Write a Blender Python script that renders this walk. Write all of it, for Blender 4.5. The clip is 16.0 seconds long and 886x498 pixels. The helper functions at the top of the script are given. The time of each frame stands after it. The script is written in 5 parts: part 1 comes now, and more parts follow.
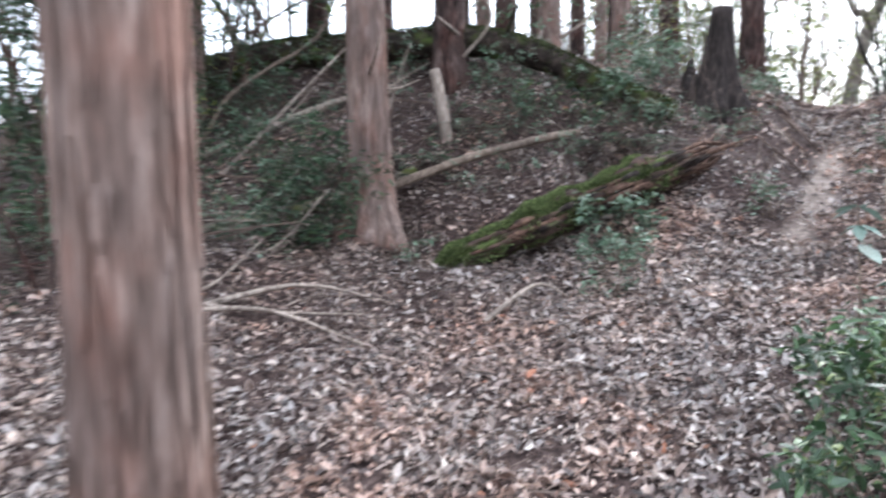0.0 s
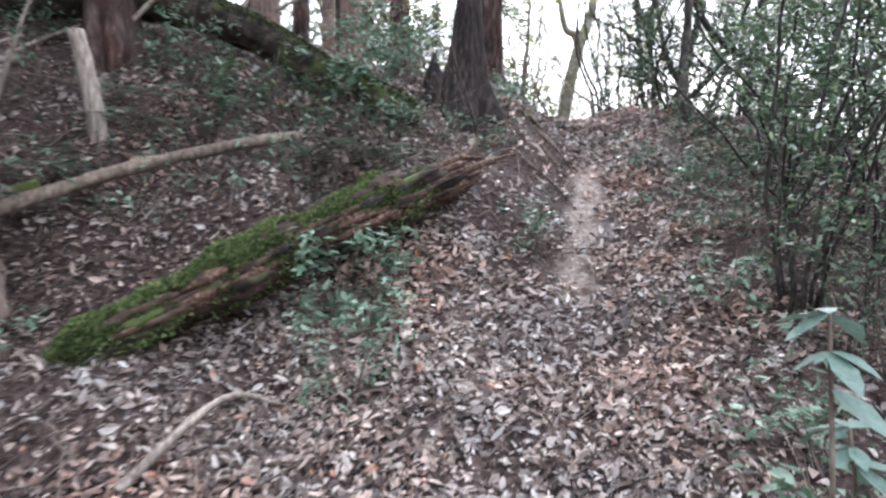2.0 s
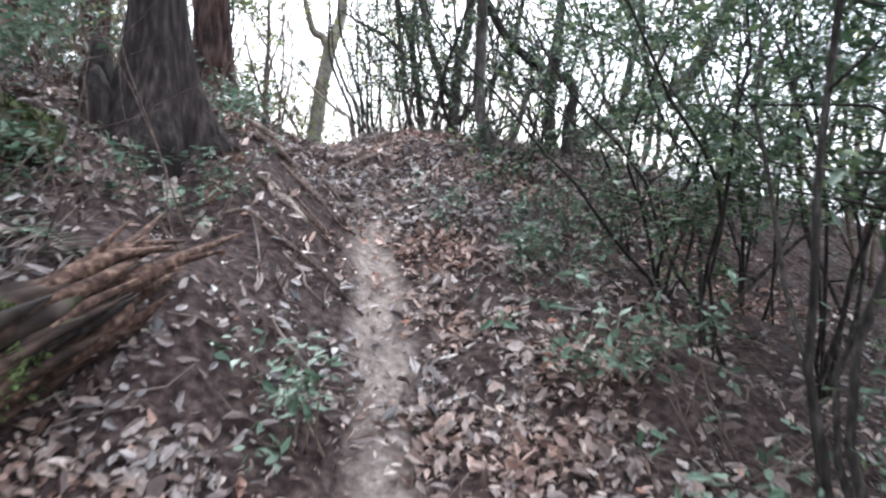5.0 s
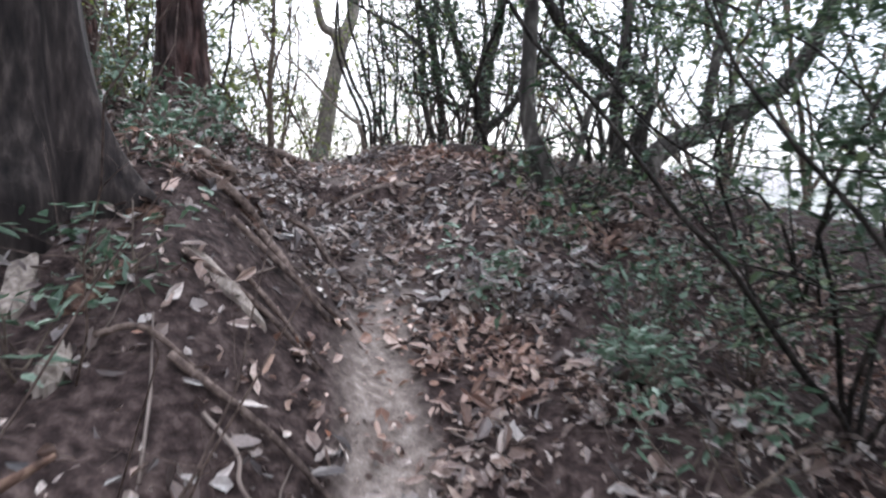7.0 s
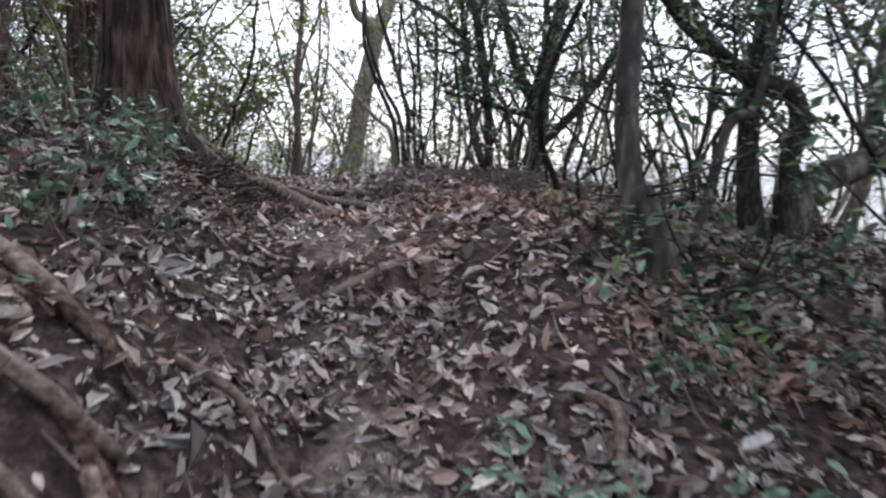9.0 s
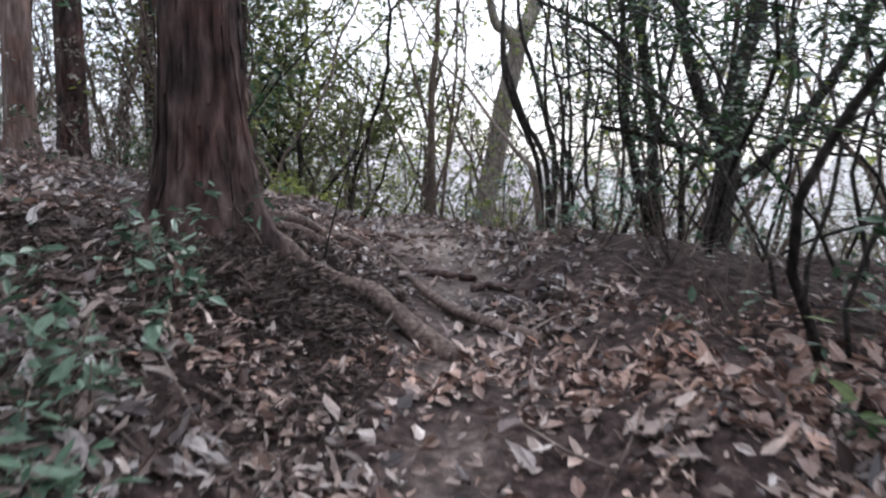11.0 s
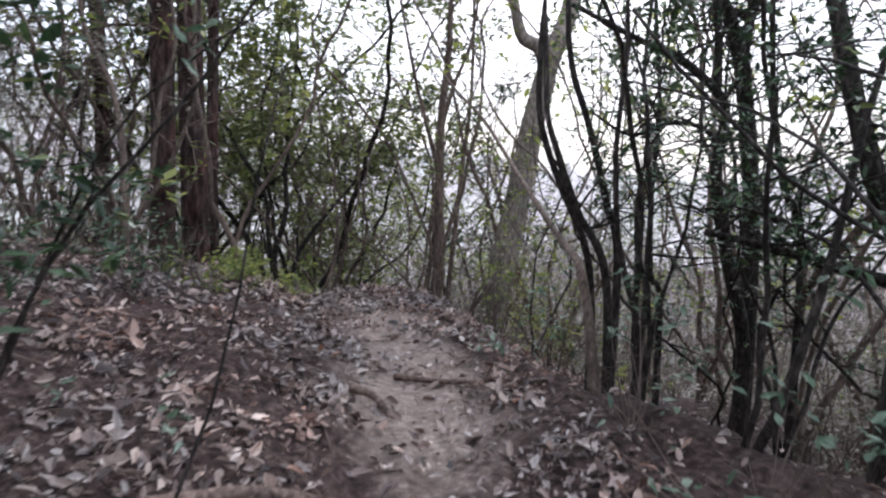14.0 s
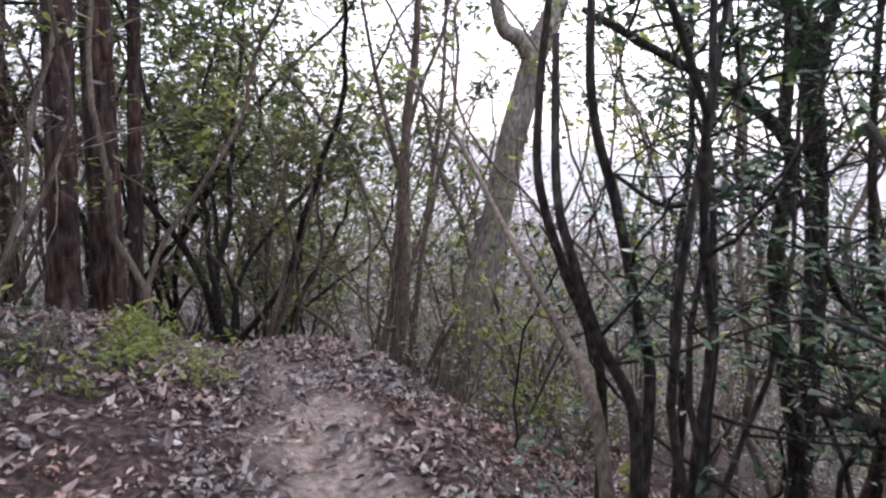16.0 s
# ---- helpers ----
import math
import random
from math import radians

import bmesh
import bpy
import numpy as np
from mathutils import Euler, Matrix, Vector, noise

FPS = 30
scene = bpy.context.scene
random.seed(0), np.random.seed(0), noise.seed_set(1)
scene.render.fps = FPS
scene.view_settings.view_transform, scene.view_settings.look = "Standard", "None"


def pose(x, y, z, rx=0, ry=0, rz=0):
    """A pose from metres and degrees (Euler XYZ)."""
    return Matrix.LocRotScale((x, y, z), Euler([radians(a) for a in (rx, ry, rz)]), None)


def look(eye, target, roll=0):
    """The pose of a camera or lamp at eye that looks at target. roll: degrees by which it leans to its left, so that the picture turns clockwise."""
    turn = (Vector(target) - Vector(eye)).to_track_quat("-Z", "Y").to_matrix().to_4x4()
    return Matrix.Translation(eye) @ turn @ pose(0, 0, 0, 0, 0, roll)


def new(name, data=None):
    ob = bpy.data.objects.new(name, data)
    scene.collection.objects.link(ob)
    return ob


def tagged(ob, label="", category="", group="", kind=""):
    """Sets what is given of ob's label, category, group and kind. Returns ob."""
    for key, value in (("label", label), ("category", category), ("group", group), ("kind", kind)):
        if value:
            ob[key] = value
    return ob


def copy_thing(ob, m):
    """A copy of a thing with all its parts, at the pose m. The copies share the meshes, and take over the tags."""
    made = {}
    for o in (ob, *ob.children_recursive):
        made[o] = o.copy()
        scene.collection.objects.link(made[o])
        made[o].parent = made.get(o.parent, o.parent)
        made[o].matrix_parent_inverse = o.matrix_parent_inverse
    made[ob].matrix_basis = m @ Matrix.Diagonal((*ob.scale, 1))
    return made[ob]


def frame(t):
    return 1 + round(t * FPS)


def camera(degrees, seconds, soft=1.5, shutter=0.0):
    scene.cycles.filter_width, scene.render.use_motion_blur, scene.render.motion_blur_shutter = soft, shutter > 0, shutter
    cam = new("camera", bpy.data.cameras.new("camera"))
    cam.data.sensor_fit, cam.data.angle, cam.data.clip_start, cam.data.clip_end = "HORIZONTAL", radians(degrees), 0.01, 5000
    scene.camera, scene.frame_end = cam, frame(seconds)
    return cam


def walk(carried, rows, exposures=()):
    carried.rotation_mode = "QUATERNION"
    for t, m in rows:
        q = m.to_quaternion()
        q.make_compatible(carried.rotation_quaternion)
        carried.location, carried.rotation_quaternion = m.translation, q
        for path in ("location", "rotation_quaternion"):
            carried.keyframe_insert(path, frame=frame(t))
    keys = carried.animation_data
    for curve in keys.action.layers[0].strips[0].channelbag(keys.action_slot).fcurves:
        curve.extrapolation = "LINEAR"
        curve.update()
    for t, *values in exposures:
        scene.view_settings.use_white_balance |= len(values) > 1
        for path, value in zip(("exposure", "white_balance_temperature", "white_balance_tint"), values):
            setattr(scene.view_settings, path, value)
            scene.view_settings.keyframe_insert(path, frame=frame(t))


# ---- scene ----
cam = camera(68.0, 16.0, 2.3, 0.5)
PATH = [
    (0.0, (0.0, 0.0, 1.5), (0.0, 1.99, 1.301), 0.0),
    (0.5, (0.09, 0.523, 1.484), (0.362, 2.497, 1.308), 0.18),
    (1.0, (0.171, 0.977, 1.592), (0.56, 2.931, 1.415), 0.31),
    (1.5, (0.297, 1.491, 1.668), (0.852, 3.403, 1.48), 0.39),
    (2.0, (0.486, 1.962, 1.675), (1.264, 3.795, 1.485), 0.92),
    (2.5, (0.657, 2.418, 1.711), (1.537, 4.205, 1.529), 0.81),
    (3.0, (0.864, 2.85, 1.776), (1.958, 4.513, 1.589), 0.73),
    (3.5, (1.116, 3.235, 1.828), (2.39, 4.767, 1.658), -0.06),
    (4.0, (1.323, 3.595, 1.901), (2.661, 5.073, 1.739), 0.02),
    (6.5, (2.637, 5.169, 2.359), (4.068, 6.558, 2.203), 0.19),
    (7.0, (2.871, 5.499, 2.407), (4.232, 6.956, 2.248), 0.49),
    (7.5, (3.132, 5.79, 2.514), (4.475, 7.264, 2.36), 0.44),
    (8.0, (3.429, 6.091, 2.629), (4.751, 7.583, 2.462), 0.48),
    (8.5, (3.69, 6.416, 2.714), (4.982, 7.931, 2.521), 0.9),
    (9.0, (3.96, 6.706, 2.802), (5.22, 8.247, 2.607), 1.0),
    (9.5, (4.185, 6.972, 2.939), (5.289, 8.625, 2.711), 0.46),
    (10.0, (4.392, 7.266, 3.072), (5.404, 8.976, 2.842), 0.2),
    (12.3, (5.093, 8.657, 3.596), (5.932, 10.463, 3.411), 0.9),
    (12.5, (5.169, 8.816, 3.643), (6.011, 10.62, 3.454), 1.01),
    (13.0, (5.351, 9.115, 3.819), (6.189, 10.921, 3.627), 1.0),
    (13.5, (5.569, 9.476, 3.923), (6.426, 11.272, 3.724), 1.25),
    (14.0, (5.79, 9.823, 4.033), (6.657, 11.614, 3.824), 1.38),
    (14.5, (6.008, 10.159, 4.211), (6.93, 11.915, 3.951), 1.96),
    (15.0, (6.219, 10.54, 4.352), (7.167, 12.278, 4.069), 2.14),
    (15.5, (6.385, 10.889, 4.455), (7.331, 12.629, 4.175), 2.13),
    (16.0, (6.497, 11.113, 4.555), (7.436, 12.856, 4.272), 2.01),
]
walk(cam, [(t, look(eye, target, roll)) for t, eye, target, roll in PATH], [(0, 2.02, 5800, 9), (4, 2.0, 5750, 8), (7, 1.42, 5750, 10), (9, 1.12, 5750, 10), (10, 1.12, 5800, 10), (12.5, 1.16, 5750, 11), (14, 1.14, 5780, 13), (16, 1.42, 5800, 18)])

# ---------------------------------------------------------------- world and light
world = bpy.data.worlds.new("overcast_sky")
scene.world = world
world.use_nodes = True
wn, wl = world.node_tree.nodes, world.node_tree.links
sky = wn.new("ShaderNodeTexSky")
sky.sky_type, sky.sun_disc = "NISHITA", False
sky.sun_elevation, sky.sun_rotation = radians(38), radians(40)
sky.air_density, sky.dust_density, sky.ozone_density = 1.0, 4.0, 1.0
cloud = wn.new("ShaderNodeMixRGB")
cloud.inputs[0].default_value = 0.75
# An overcast sky is three times as bright overhead as at the horizon.
where, height = wn.new("ShaderNodeTexCoord"), wn.new("ShaderNodeSeparateXYZ")
wl.new(where.outputs["Generated"], height.inputs[0])
veil = wn.new("ShaderNodeValToRGB")
veil.color_ramp.elements[0].color, veil.color_ramp.elements[1].color = (0.33, 0.335, 0.345, 1), (1.0, 1.02, 1.06, 1)
wl.new(height.outputs["Z"], veil.inputs[0])
lift = wn.new("ShaderNodeVectorMath")
lift.operation = "SCALE"
lift.inputs["Scale"].default_value = 12.5
wl.new(veil.outputs[0], lift.inputs[0])
wl.new(lift.outputs[0], cloud.inputs[2])
wl.new(sky.outputs[0], cloud.inputs[1])
wl.new(cloud.outputs[0], wn["Background"].inputs[0])
wn["Background"].inputs[1].default_value = 0.15
sun = new("sun", bpy.data.lights.new("sun", "SUN"))
sun.data.energy, sun.data.angle, sun.data.color = 0.9, radians(20), (1.0, 0.97, 0.93)
sun.matrix_world = look((0, 0, 30), (-8.5, -10.2, 30 - 10.4))

# ---------------------------------------------------------------- materials


def shader(name, rough=0.8, spec=0.3):
    m = bpy.data.materials.new(name)
    m.use_nodes = True
    b = m.node_tree.nodes["Principled BSDF"]
    b.inputs["Roughness"].default_value = rough
    b.inputs["Specular IOR Level"].default_value = spec
    return m, m.node_tree.nodes, m.node_tree.links, b


def ramp(nodes, stops):
    r = nodes.new("ShaderNodeValToRGB")
    e = r.color_ramp.elements
    while len(e) < len(stops):
        e.new(0.5)
    for k, (p, c) in zip(e, stops):
        k.position, k.color = p, (*c, 1)
    return r


def noise_node(nodes, links, scale, detail=4, stretch=(1, 1, 1)):
    co, mp, n = nodes.new("ShaderNodeTexCoord"), nodes.new("ShaderNodeMapping"), nodes.new("ShaderNodeTexNoise")
    mp.inputs["Scale"].default_value = stretch
    n.inputs["Scale"].default_value, n.inputs["Detail"].default_value = scale, detail
    links.new(co.outputs["Object"], mp.inputs["Vector"])
    links.new(mp.outputs[0], n.inputs["Vector"])
    return n


def mixed(nodes, links, a, b, f, mode="MIX"):
    m = nodes.new("ShaderNodeMixRGB")
    m.blend_type = mode
    for socket, v in zip((m.inputs[1], m.inputs[2], m.inputs[0]), (a, b, f)):
        if isinstance(v, (int, float)):
            socket.default_value = v
        elif isinstance(v, tuple):
            socket.default_value = (*v, 1)
        else:
            links.new(v, socket)
    return m.outputs[0]


def bumped(nodes, links, b, height, strength, distance):
    k = nodes.new("ShaderNodeBump")
    k.inputs["Strength"].default_value, k.inputs["Distance"].default_value = strength, distance
    links.new(height, k.inputs["Height"])
    links.new(k.outputs[0], b.inputs["Normal"])


def bark(name, dark, mid, light, stretch=(1, 1, 0.12), scale=38, moss=None, rough=0.9, bump=0.7, blotch=None):
    m, n, l, b = shader(name, rough, 0.15)
    fine, coarse = noise_node(n, l, scale, 6, stretch), noise_node(n, l, 3.2, 4, (1, 1, 0.45))
    r = ramp(n, [(0.3, dark), (0.52, mid), (0.74, light)])
    l.new(fine.outputs["Fac"], r.inputs[0])
    r2 = ramp(n, [(0.35, (0.62, 0.6, 0.6)), (0.65, (1.15, 1.12, 1.1))])
    l.new(coarse.outputs["Fac"], r2.inputs[0])
    col = mixed(n, l, r.outputs[0], r2.outputs[0], 1.0, "MULTIPLY")
    if blotch:
        spots = noise_node(n, l, 4.5, 5, (1, 1, 0.55))
        br = ramp(n, [(0.36, blotch[0]), (0.5, (1, 1, 1)), (0.64, blotch[1])])
        l.new(spots.outputs["Fac"], br.inputs[0])
        col = mixed(n, l, col, br.outputs[0], 1.0, "MULTIPLY")
    if moss:
        patch = noise_node(n, l, 5.0, 5, (1, 1, 0.6))
        pr = ramp(n, [(0.5, (0, 0, 0)), (0.66, (1, 1, 1))])
        l.new(patch.outputs["Fac"], pr.inputs[0])
        col = mixed(n, l, col, moss, pr.outputs[0])
    l.new(col, b.inputs["Base Color"])
    bumped(n, l, b, fine.outputs["Fac"], bump, 0.02)
    return m


def leafy(name, stops, rough=0.5, spec=0.4, through_light=0.25, patches=None):
    """Leaves whose tint differs from leaf to leaf."""
    m, n, l, b = shader(name, rough, spec)
    g = n.new("ShaderNodeNewGeometry")
    r = ramp(n, stops)
    l.new(g.outputs["Random Per Island"], r.inputs[0])
    v = noise_node(n, l, 60, 3)
    vr = ramp(n, [(0.3, (0.72, 0.72, 0.72)), (0.7, (1.18, 1.18, 1.18))])
    l.new(v.outputs["Fac"], vr.inputs[0])
    col = mixed(n, l, r.outputs[0], vr.outputs[0], 1.0, "MULTIPLY")
    if patches:
        big = noise_node(n, l, 0.9, 3)
        pr = ramp(n, [(0.36, patches[0]), (0.5, (1, 1, 1)), (0.64, patches[1])])
        l.new(big.outputs["Fac"], pr.inputs[0])
        col = mixed(n, l, col, pr.outputs[0], 1.0, "MULTIPLY")
    l.new(col, b.inputs["Base Color"])
    t, mix = n.new("ShaderNodeBsdfTranslucent"), n.new("ShaderNodeMixShader")
    l.new(col, t.inputs["Color"])
    mix.inputs[0].default_value = through_light
    l.new(b.outputs[0], mix.inputs[1])
    l.new(t.outputs[0], mix.inputs[2])
    l.new(mix.outputs[0], n["Material Output"].inputs["Surface"])
    return m


CEDAR = bark("cedar_bark", (0.085, 0.06, 0.05), (0.16, 0.112, 0.094), (0.27, 0.205, 0.18), (1, 1, 0.16), 30, None, 0.85, 0.6, ((1.1, 0.93, 0.88), (0.97, 1.02, 1.05)))
CEDAR_DARK = bark("old_cedar_bark", (0.012, 0.008, 0.007), (0.055, 0.035, 0.03), (0.14, 0.10, 0.088), (1, 1, 0.3), 17, None, 0.9, 1.0, ((1.18, 0.93, 0.88), (0.85, 0.9, 0.93)))
DARK_BARK = bark("dark_evergreen_bark", (0.011, 0.009, 0.008), (0.034, 0.029, 0.025), (0.09, 0.078, 0.068), (1, 1, 0.35), 46)
GREY_BARK = bark("grey_smooth_bark", (0.09, 0.078, 0.066), (0.20, 0.175, 0.15), (0.34, 0.30, 0.26), (1, 1, 0.3), 30)
MOSSY_BARK = bark("mossy_grey_bark", (0.07, 0.06, 0.05), (0.15, 0.13, 0.105), (0.27, 0.24, 0.20), (1, 1, 0.3), 34, (0.10, 0.115, 0.03))
CROOK_BARK = bark("pale_blotched_bark", (0.018, 0.015, 0.013), (0.055, 0.048, 0.042), (0.19, 0.17, 0.15), (1, 1, 0.3), 14)
TWIG = bark("tan_twig_bark", (0.06, 0.045, 0.035), (0.13, 0.10, 0.08), (0.22, 0.18, 0.145), (1, 1, 0.3), 40, None, 0.85, 0.3)
DEADWOOD = bark("bleached_dead_wood", (0.11, 0.085, 0.07), (0.24, 0.20, 0.17), (0.42, 0.36, 0.31), (1, 1, 0.15), 40)
ROTTEN = bark("rotten_red_wood", (0.018, 0.011, 0.008), (0.07, 0.04, 0.029), (0.19, 0.125, 0.09), (1, 0.25, 1), 42)
ROOT = bark("root_bark", (0.04, 0.028, 0.024), (0.11, 0.08, 0.066), (0.21, 0.16, 0.135), (1, 1, 1), 36)
ROOT_PALE = bark("grey_brown_twig", (0.05, 0.038, 0.032), (0.14, 0.108, 0.092), (0.30, 0.25, 0.22), (1, 1, 1), 3.0)
STUMP = bark("blackened_stump_wood", (0.008, 0.006, 0.006), (0.026, 0.02, 0.018), (0.075, 0.06, 0.052), (1, 1, 0.15), 30)
BLACK_LOG = bark("black_mossy_log", (0.008, 0.006, 0.005), (0.03, 0.022, 0.018), (0.09, 0.07, 0.058), (0.3, 0.3, 0.3), 30, (0.045, 0.06, 0.015))
DAMP_LOG = bark("damp_rotten_log", (0.008, 0.006, 0.005), (0.036, 0.023, 0.018), (0.105, 0.07, 0.054), (0.6, 0.9, 1), 13)
SOFT_EARTH = bark("bare_earth", (0.035, 0.024, 0.021), (0.075, 0.052, 0.044), (0.14, 0.10, 0.085), (1, 1, 1), 30)

EVERGREEN = leafy("evergreen_leaf", [(0, (0.014, 0.03, 0.013)), (0.5, (0.028, 0.057, 0.023)), (0.85, (0.05, 0.095, 0.034)), (1, (0.15, 0.18, 0.06))], 0.42, 0.45, 0.2)
THICKET = leafy("grey_green_leaf", [(0, (0.026, 0.05, 0.026)), (0.6, (0.06, 0.098, 0.05)), (1, (0.16, 0.195, 0.095))], 0.4, 0.5, 0.3)
SPRIG = leafy("undergrowth_leaf", [(0, (0.042, 0.075, 0.043)), (0.6, (0.092, 0.142, 0.088)), (1, (0.19, 0.245, 0.18))], 0.45, 0.4)
PALE_LEAF = leafy("pale_green_leaf", [(0, (0.07, 0.11, 0.085)), (1, (0.13, 0.175, 0.145))], 0.5, 0.3, 0.2)
OLIVE = leafy("olive_leaf", [(0, (0.06, 0.075, 0.03)), (0.6, (0.14, 0.16, 0.055)), (1, (0.26, 0.27, 0.09))], 0.5, 0.35, 0.45)
YELLOW = leafy("yellow_green_leaf", [(0, (0.09, 0.12, 0.03)), (0.6, (0.20, 0.235, 0.055)), (1, (0.34, 0.34, 0.09))], 0.5, 0.4, 0.55)
FROND = leafy("conifer_needle", [(0, (0.012, 0.028, 0.014)), (0.7, (0.03, 0.058, 0.026)), (1, (0.06, 0.09, 0.04))], 0.6, 0.3, 0.15)
DRY_LEAF = leafy("dry_brown_leaf", [(0, (0.03, 0.021, 0.019)), (0.2, (0.075, 0.048, 0.04)), (0.36, (0.14, 0.09, 0.07)), (0.5, (0.20, 0.155, 0.14)), (0.62, (0.27, 0.185, 0.145)), (0.72, (0.25, 0.215, 0.20)),
                                    (0.84, (0.36, 0.27, 0.222)), (0.93, (0.37, 0.315, 0.285)), (0.985, (0.44, 0.375, 0.335)), (1, (0.30, 0.12, 0.06))], 0.45, 0.5, 0.1, ((1.18, 0.99, 0.9), (0.84, 0.88, 0.92)))
MOSS = leafy("moss", [(0, (0.026, 0.036, 0.013)), (0.5, (0.085, 0.112, 0.042)), (1, (0.19, 0.22, 0.095))], 0.95, 0.05, 0.2)
MOSS_DARK = leafy("dull_moss", [(0, (0.014, 0.018, 0.008)), (0.6, (0.035, 0.045, 0.017)), (1, (0.08, 0.085, 0.035))], 0.95, 0.05, 0.1)
# Haze over distance is mixed into these pale branch and leaf colours.
HAZED_TWIG = leafy("haze_paled_branch", [(0, (0.16, 0.14, 0.13)), (1, (0.34, 0.30, 0.29))], 0.9, 0.1, 0.0)
HAZED_LEAF = leafy("haze_paled_foliage", [(0, (0.10, 0.11, 0.07)), (0.5, (0.24, 0.22, 0.18)), (1, (0.40, 0.35, 0.32))], 0.9, 0.1, 0.3)


def soil_material():
    m, n, l, b = shader("forest_soil", 0.95, 0.1)
    big, fine, grit = noise_node(n, l, 1.6, 6), noise_node(n, l, 22, 8), noise_node(n, l, 120, 3)
    humus = ramp(n, [(0.3, (0.012, 0.0075, 0.007)), (0.5, (0.037, 0.0245, 0.022)), (0.7, (0.09, 0.064, 0.056))])
    l.new(fine.outputs["Fac"], humus.inputs[0])
    dirt = ramp(n, [(0.3, (0.11, 0.084, 0.072)), (0.55, (0.20, 0.16, 0.138)), (0.75, (0.31, 0.26, 0.23))])
    l.new(fine.outputs["Fac"], dirt.inputs[0])
    att = n.new("ShaderNodeAttribute")
    att.attribute_name = "trodden"
    edge = n.new("ShaderNodeMath")
    edge.operation = "MULTIPLY_ADD"
    l.new(big.outputs["Fac"], edge.inputs[0])
    edge.inputs[1].default_value = 0.9
    edge.inputs[2].default_value = -0.45
    add = n.new("ShaderNodeMath")
    add.use_clamp = True
    l.new(att.outputs["Fac"], add.inputs[0])
    l.new(edge.outputs[0], add.inputs[1])
    cut = ramp(n, [(0.3, (0, 0, 0)), (0.75, (1, 1, 1))])
    l.new(add.outputs[0], cut.inputs[0])
    col = mixed(n, l, humus.outputs[0], dirt.outputs[0], cut.outputs[0])
    gr = ramp(n, [(0.3, (0.7, 0.7, 0.7)), (0.7, (1.2, 1.2, 1.2))])
    l.new(grit.outputs["Fac"], gr.inputs[0])
    l.new(mixed(n, l, col, gr.outputs[0], 1.0, "MULTIPLY"), b.inputs["Base Color"])
    bumped(n, l, b, fine.outputs["Fac"], 0.8, 0.03)
    return m


SOIL = soil_material()

# ---------------------------------------------------------------- lie of the land
# The trodden line: x, y, z.
TRAIL = np.array([(-0.9, -5.0, -0.55), (0.0, 0.0, 0.0), (0.66, 2.4, 0.24), (1.5, 3.75, 0.42), (2.64, 5.17, 0.82), (3.5, 6.15, 1.18),
                  (4.4, 7.27, 1.68), (4.95, 8.25, 2.08), (5.25, 8.8, 2.36), (5.5, 9.25, 2.47), (6.2, 10.6, 2.68), (7.0, 12.3, 2.78),
                  (7.55, 14.1, 2.82), (7.85, 15.5, 2.82), (7.85, 16.6, 2.78), (7.75, 17.6, 2.66), (7.95, 19.2, 2.1), (8.3, 22.0, 0.9)])
# Along the trail: the bank's first rise, its slope beyond, and where that begins, uphill; then the lip and slope downhill.
BANK_AT = np.array([0.0, 5.0, 9.0, 11.3, 12.6, 14.3, 15.9, 18.5, 21.0, 27.0])
BANK_RISE = np.array([0.0, 0.0, 0.0, 0.15, 0.44, 0.6, 0.5, 0.3, 0.25, 0.3])
BANK_SLOPE = np.array([0.15, 0.18, 0.30, 0.50, 0.52, 0.40, 0.22, 0.16, 0.20, 0.25])
BANK_FROM = np.array([1.5, 1.6, 1.6, 1.2, 1.1, 1.3, 1.5, 1.5, 1.1, 0.9])
BANK_FOOT = np.array([0.3, 0.3, 0.3, 0.25, 0.1, 0.1, 0.3, 0.3, 0.3, 0.3])
LIP = np.array([0.0, 0.0, 0.0, 0.05, 0.10, 0.05, 0.15, 0.2, 0.0, 0.0])
EDGE = np.array([1.5, 1.5, 1.5, 1.3, 1.1, 0.9, 1.5, 1.5, 0.75, 0.7])
FALL = np.array([0.10, 0.10, 0.15, 0.30, 0.36, 0.36, 0.06, 0.16, 0.70, 0.75])
# Hollows and spurs of the bank: x, y, half-widths, height.
MOUNDS = [(-1.0, 6.5, 1.9, 0.8, -0.52), (1.5, 7.5, 0.85, 0.6, -0.5), (0.5, 6.2, 0.9, 0.6, -0.1), (2.45, 6.85, 0.5, 0.45, 0.3), (1.2, 7.2, 0.4, 0.3, 0.35)]


def fine_trail():
    d = np.r_[0, np.cumsum(np.hypot(*np.diff(TRAIL[:, :2], axis=0).T))]
    s = np.linspace(0, d[-1], 260)
    out = np.array([np.interp(s, d, TRAIL[:, k]) for k in range(3)]).T
    k = np.ones(9) / 9
    pad = np.pad(out, ((4, 4), (0, 0)), mode="reflect", reflect_type="odd")
    return s, np.array([np.convolve(pad[:, n], k, "valid") for n in range(3)]).T


TRAIL_S, TRAIL_P = fine_trail()
TRAIL_D = np.gradient(TRAIL_P[:, :2], axis=0)
TRAIL_D /= np.linalg.norm(TRAIL_D, axis=1)[:, None]


def smooth(a, b, v):
    t = np.clip((v - a) / (b - a), 0, 1)
    return t * t * (3 - 2 * t)


def ripple(x, y, scale, seed):
    """A cheap smooth unevenness between about -1 and 1."""
    r = np.random.RandomState(seed)
    out = 0
    for n in range(5):
        a, p = r.uniform(0, 6.28, 2)
        f = r.uniform(0.7, 1.5) / scale
        out = out + np.sin((x * math.cos(a) + y * math.sin(a)) * f * 6.28 + p)
    return out / 3


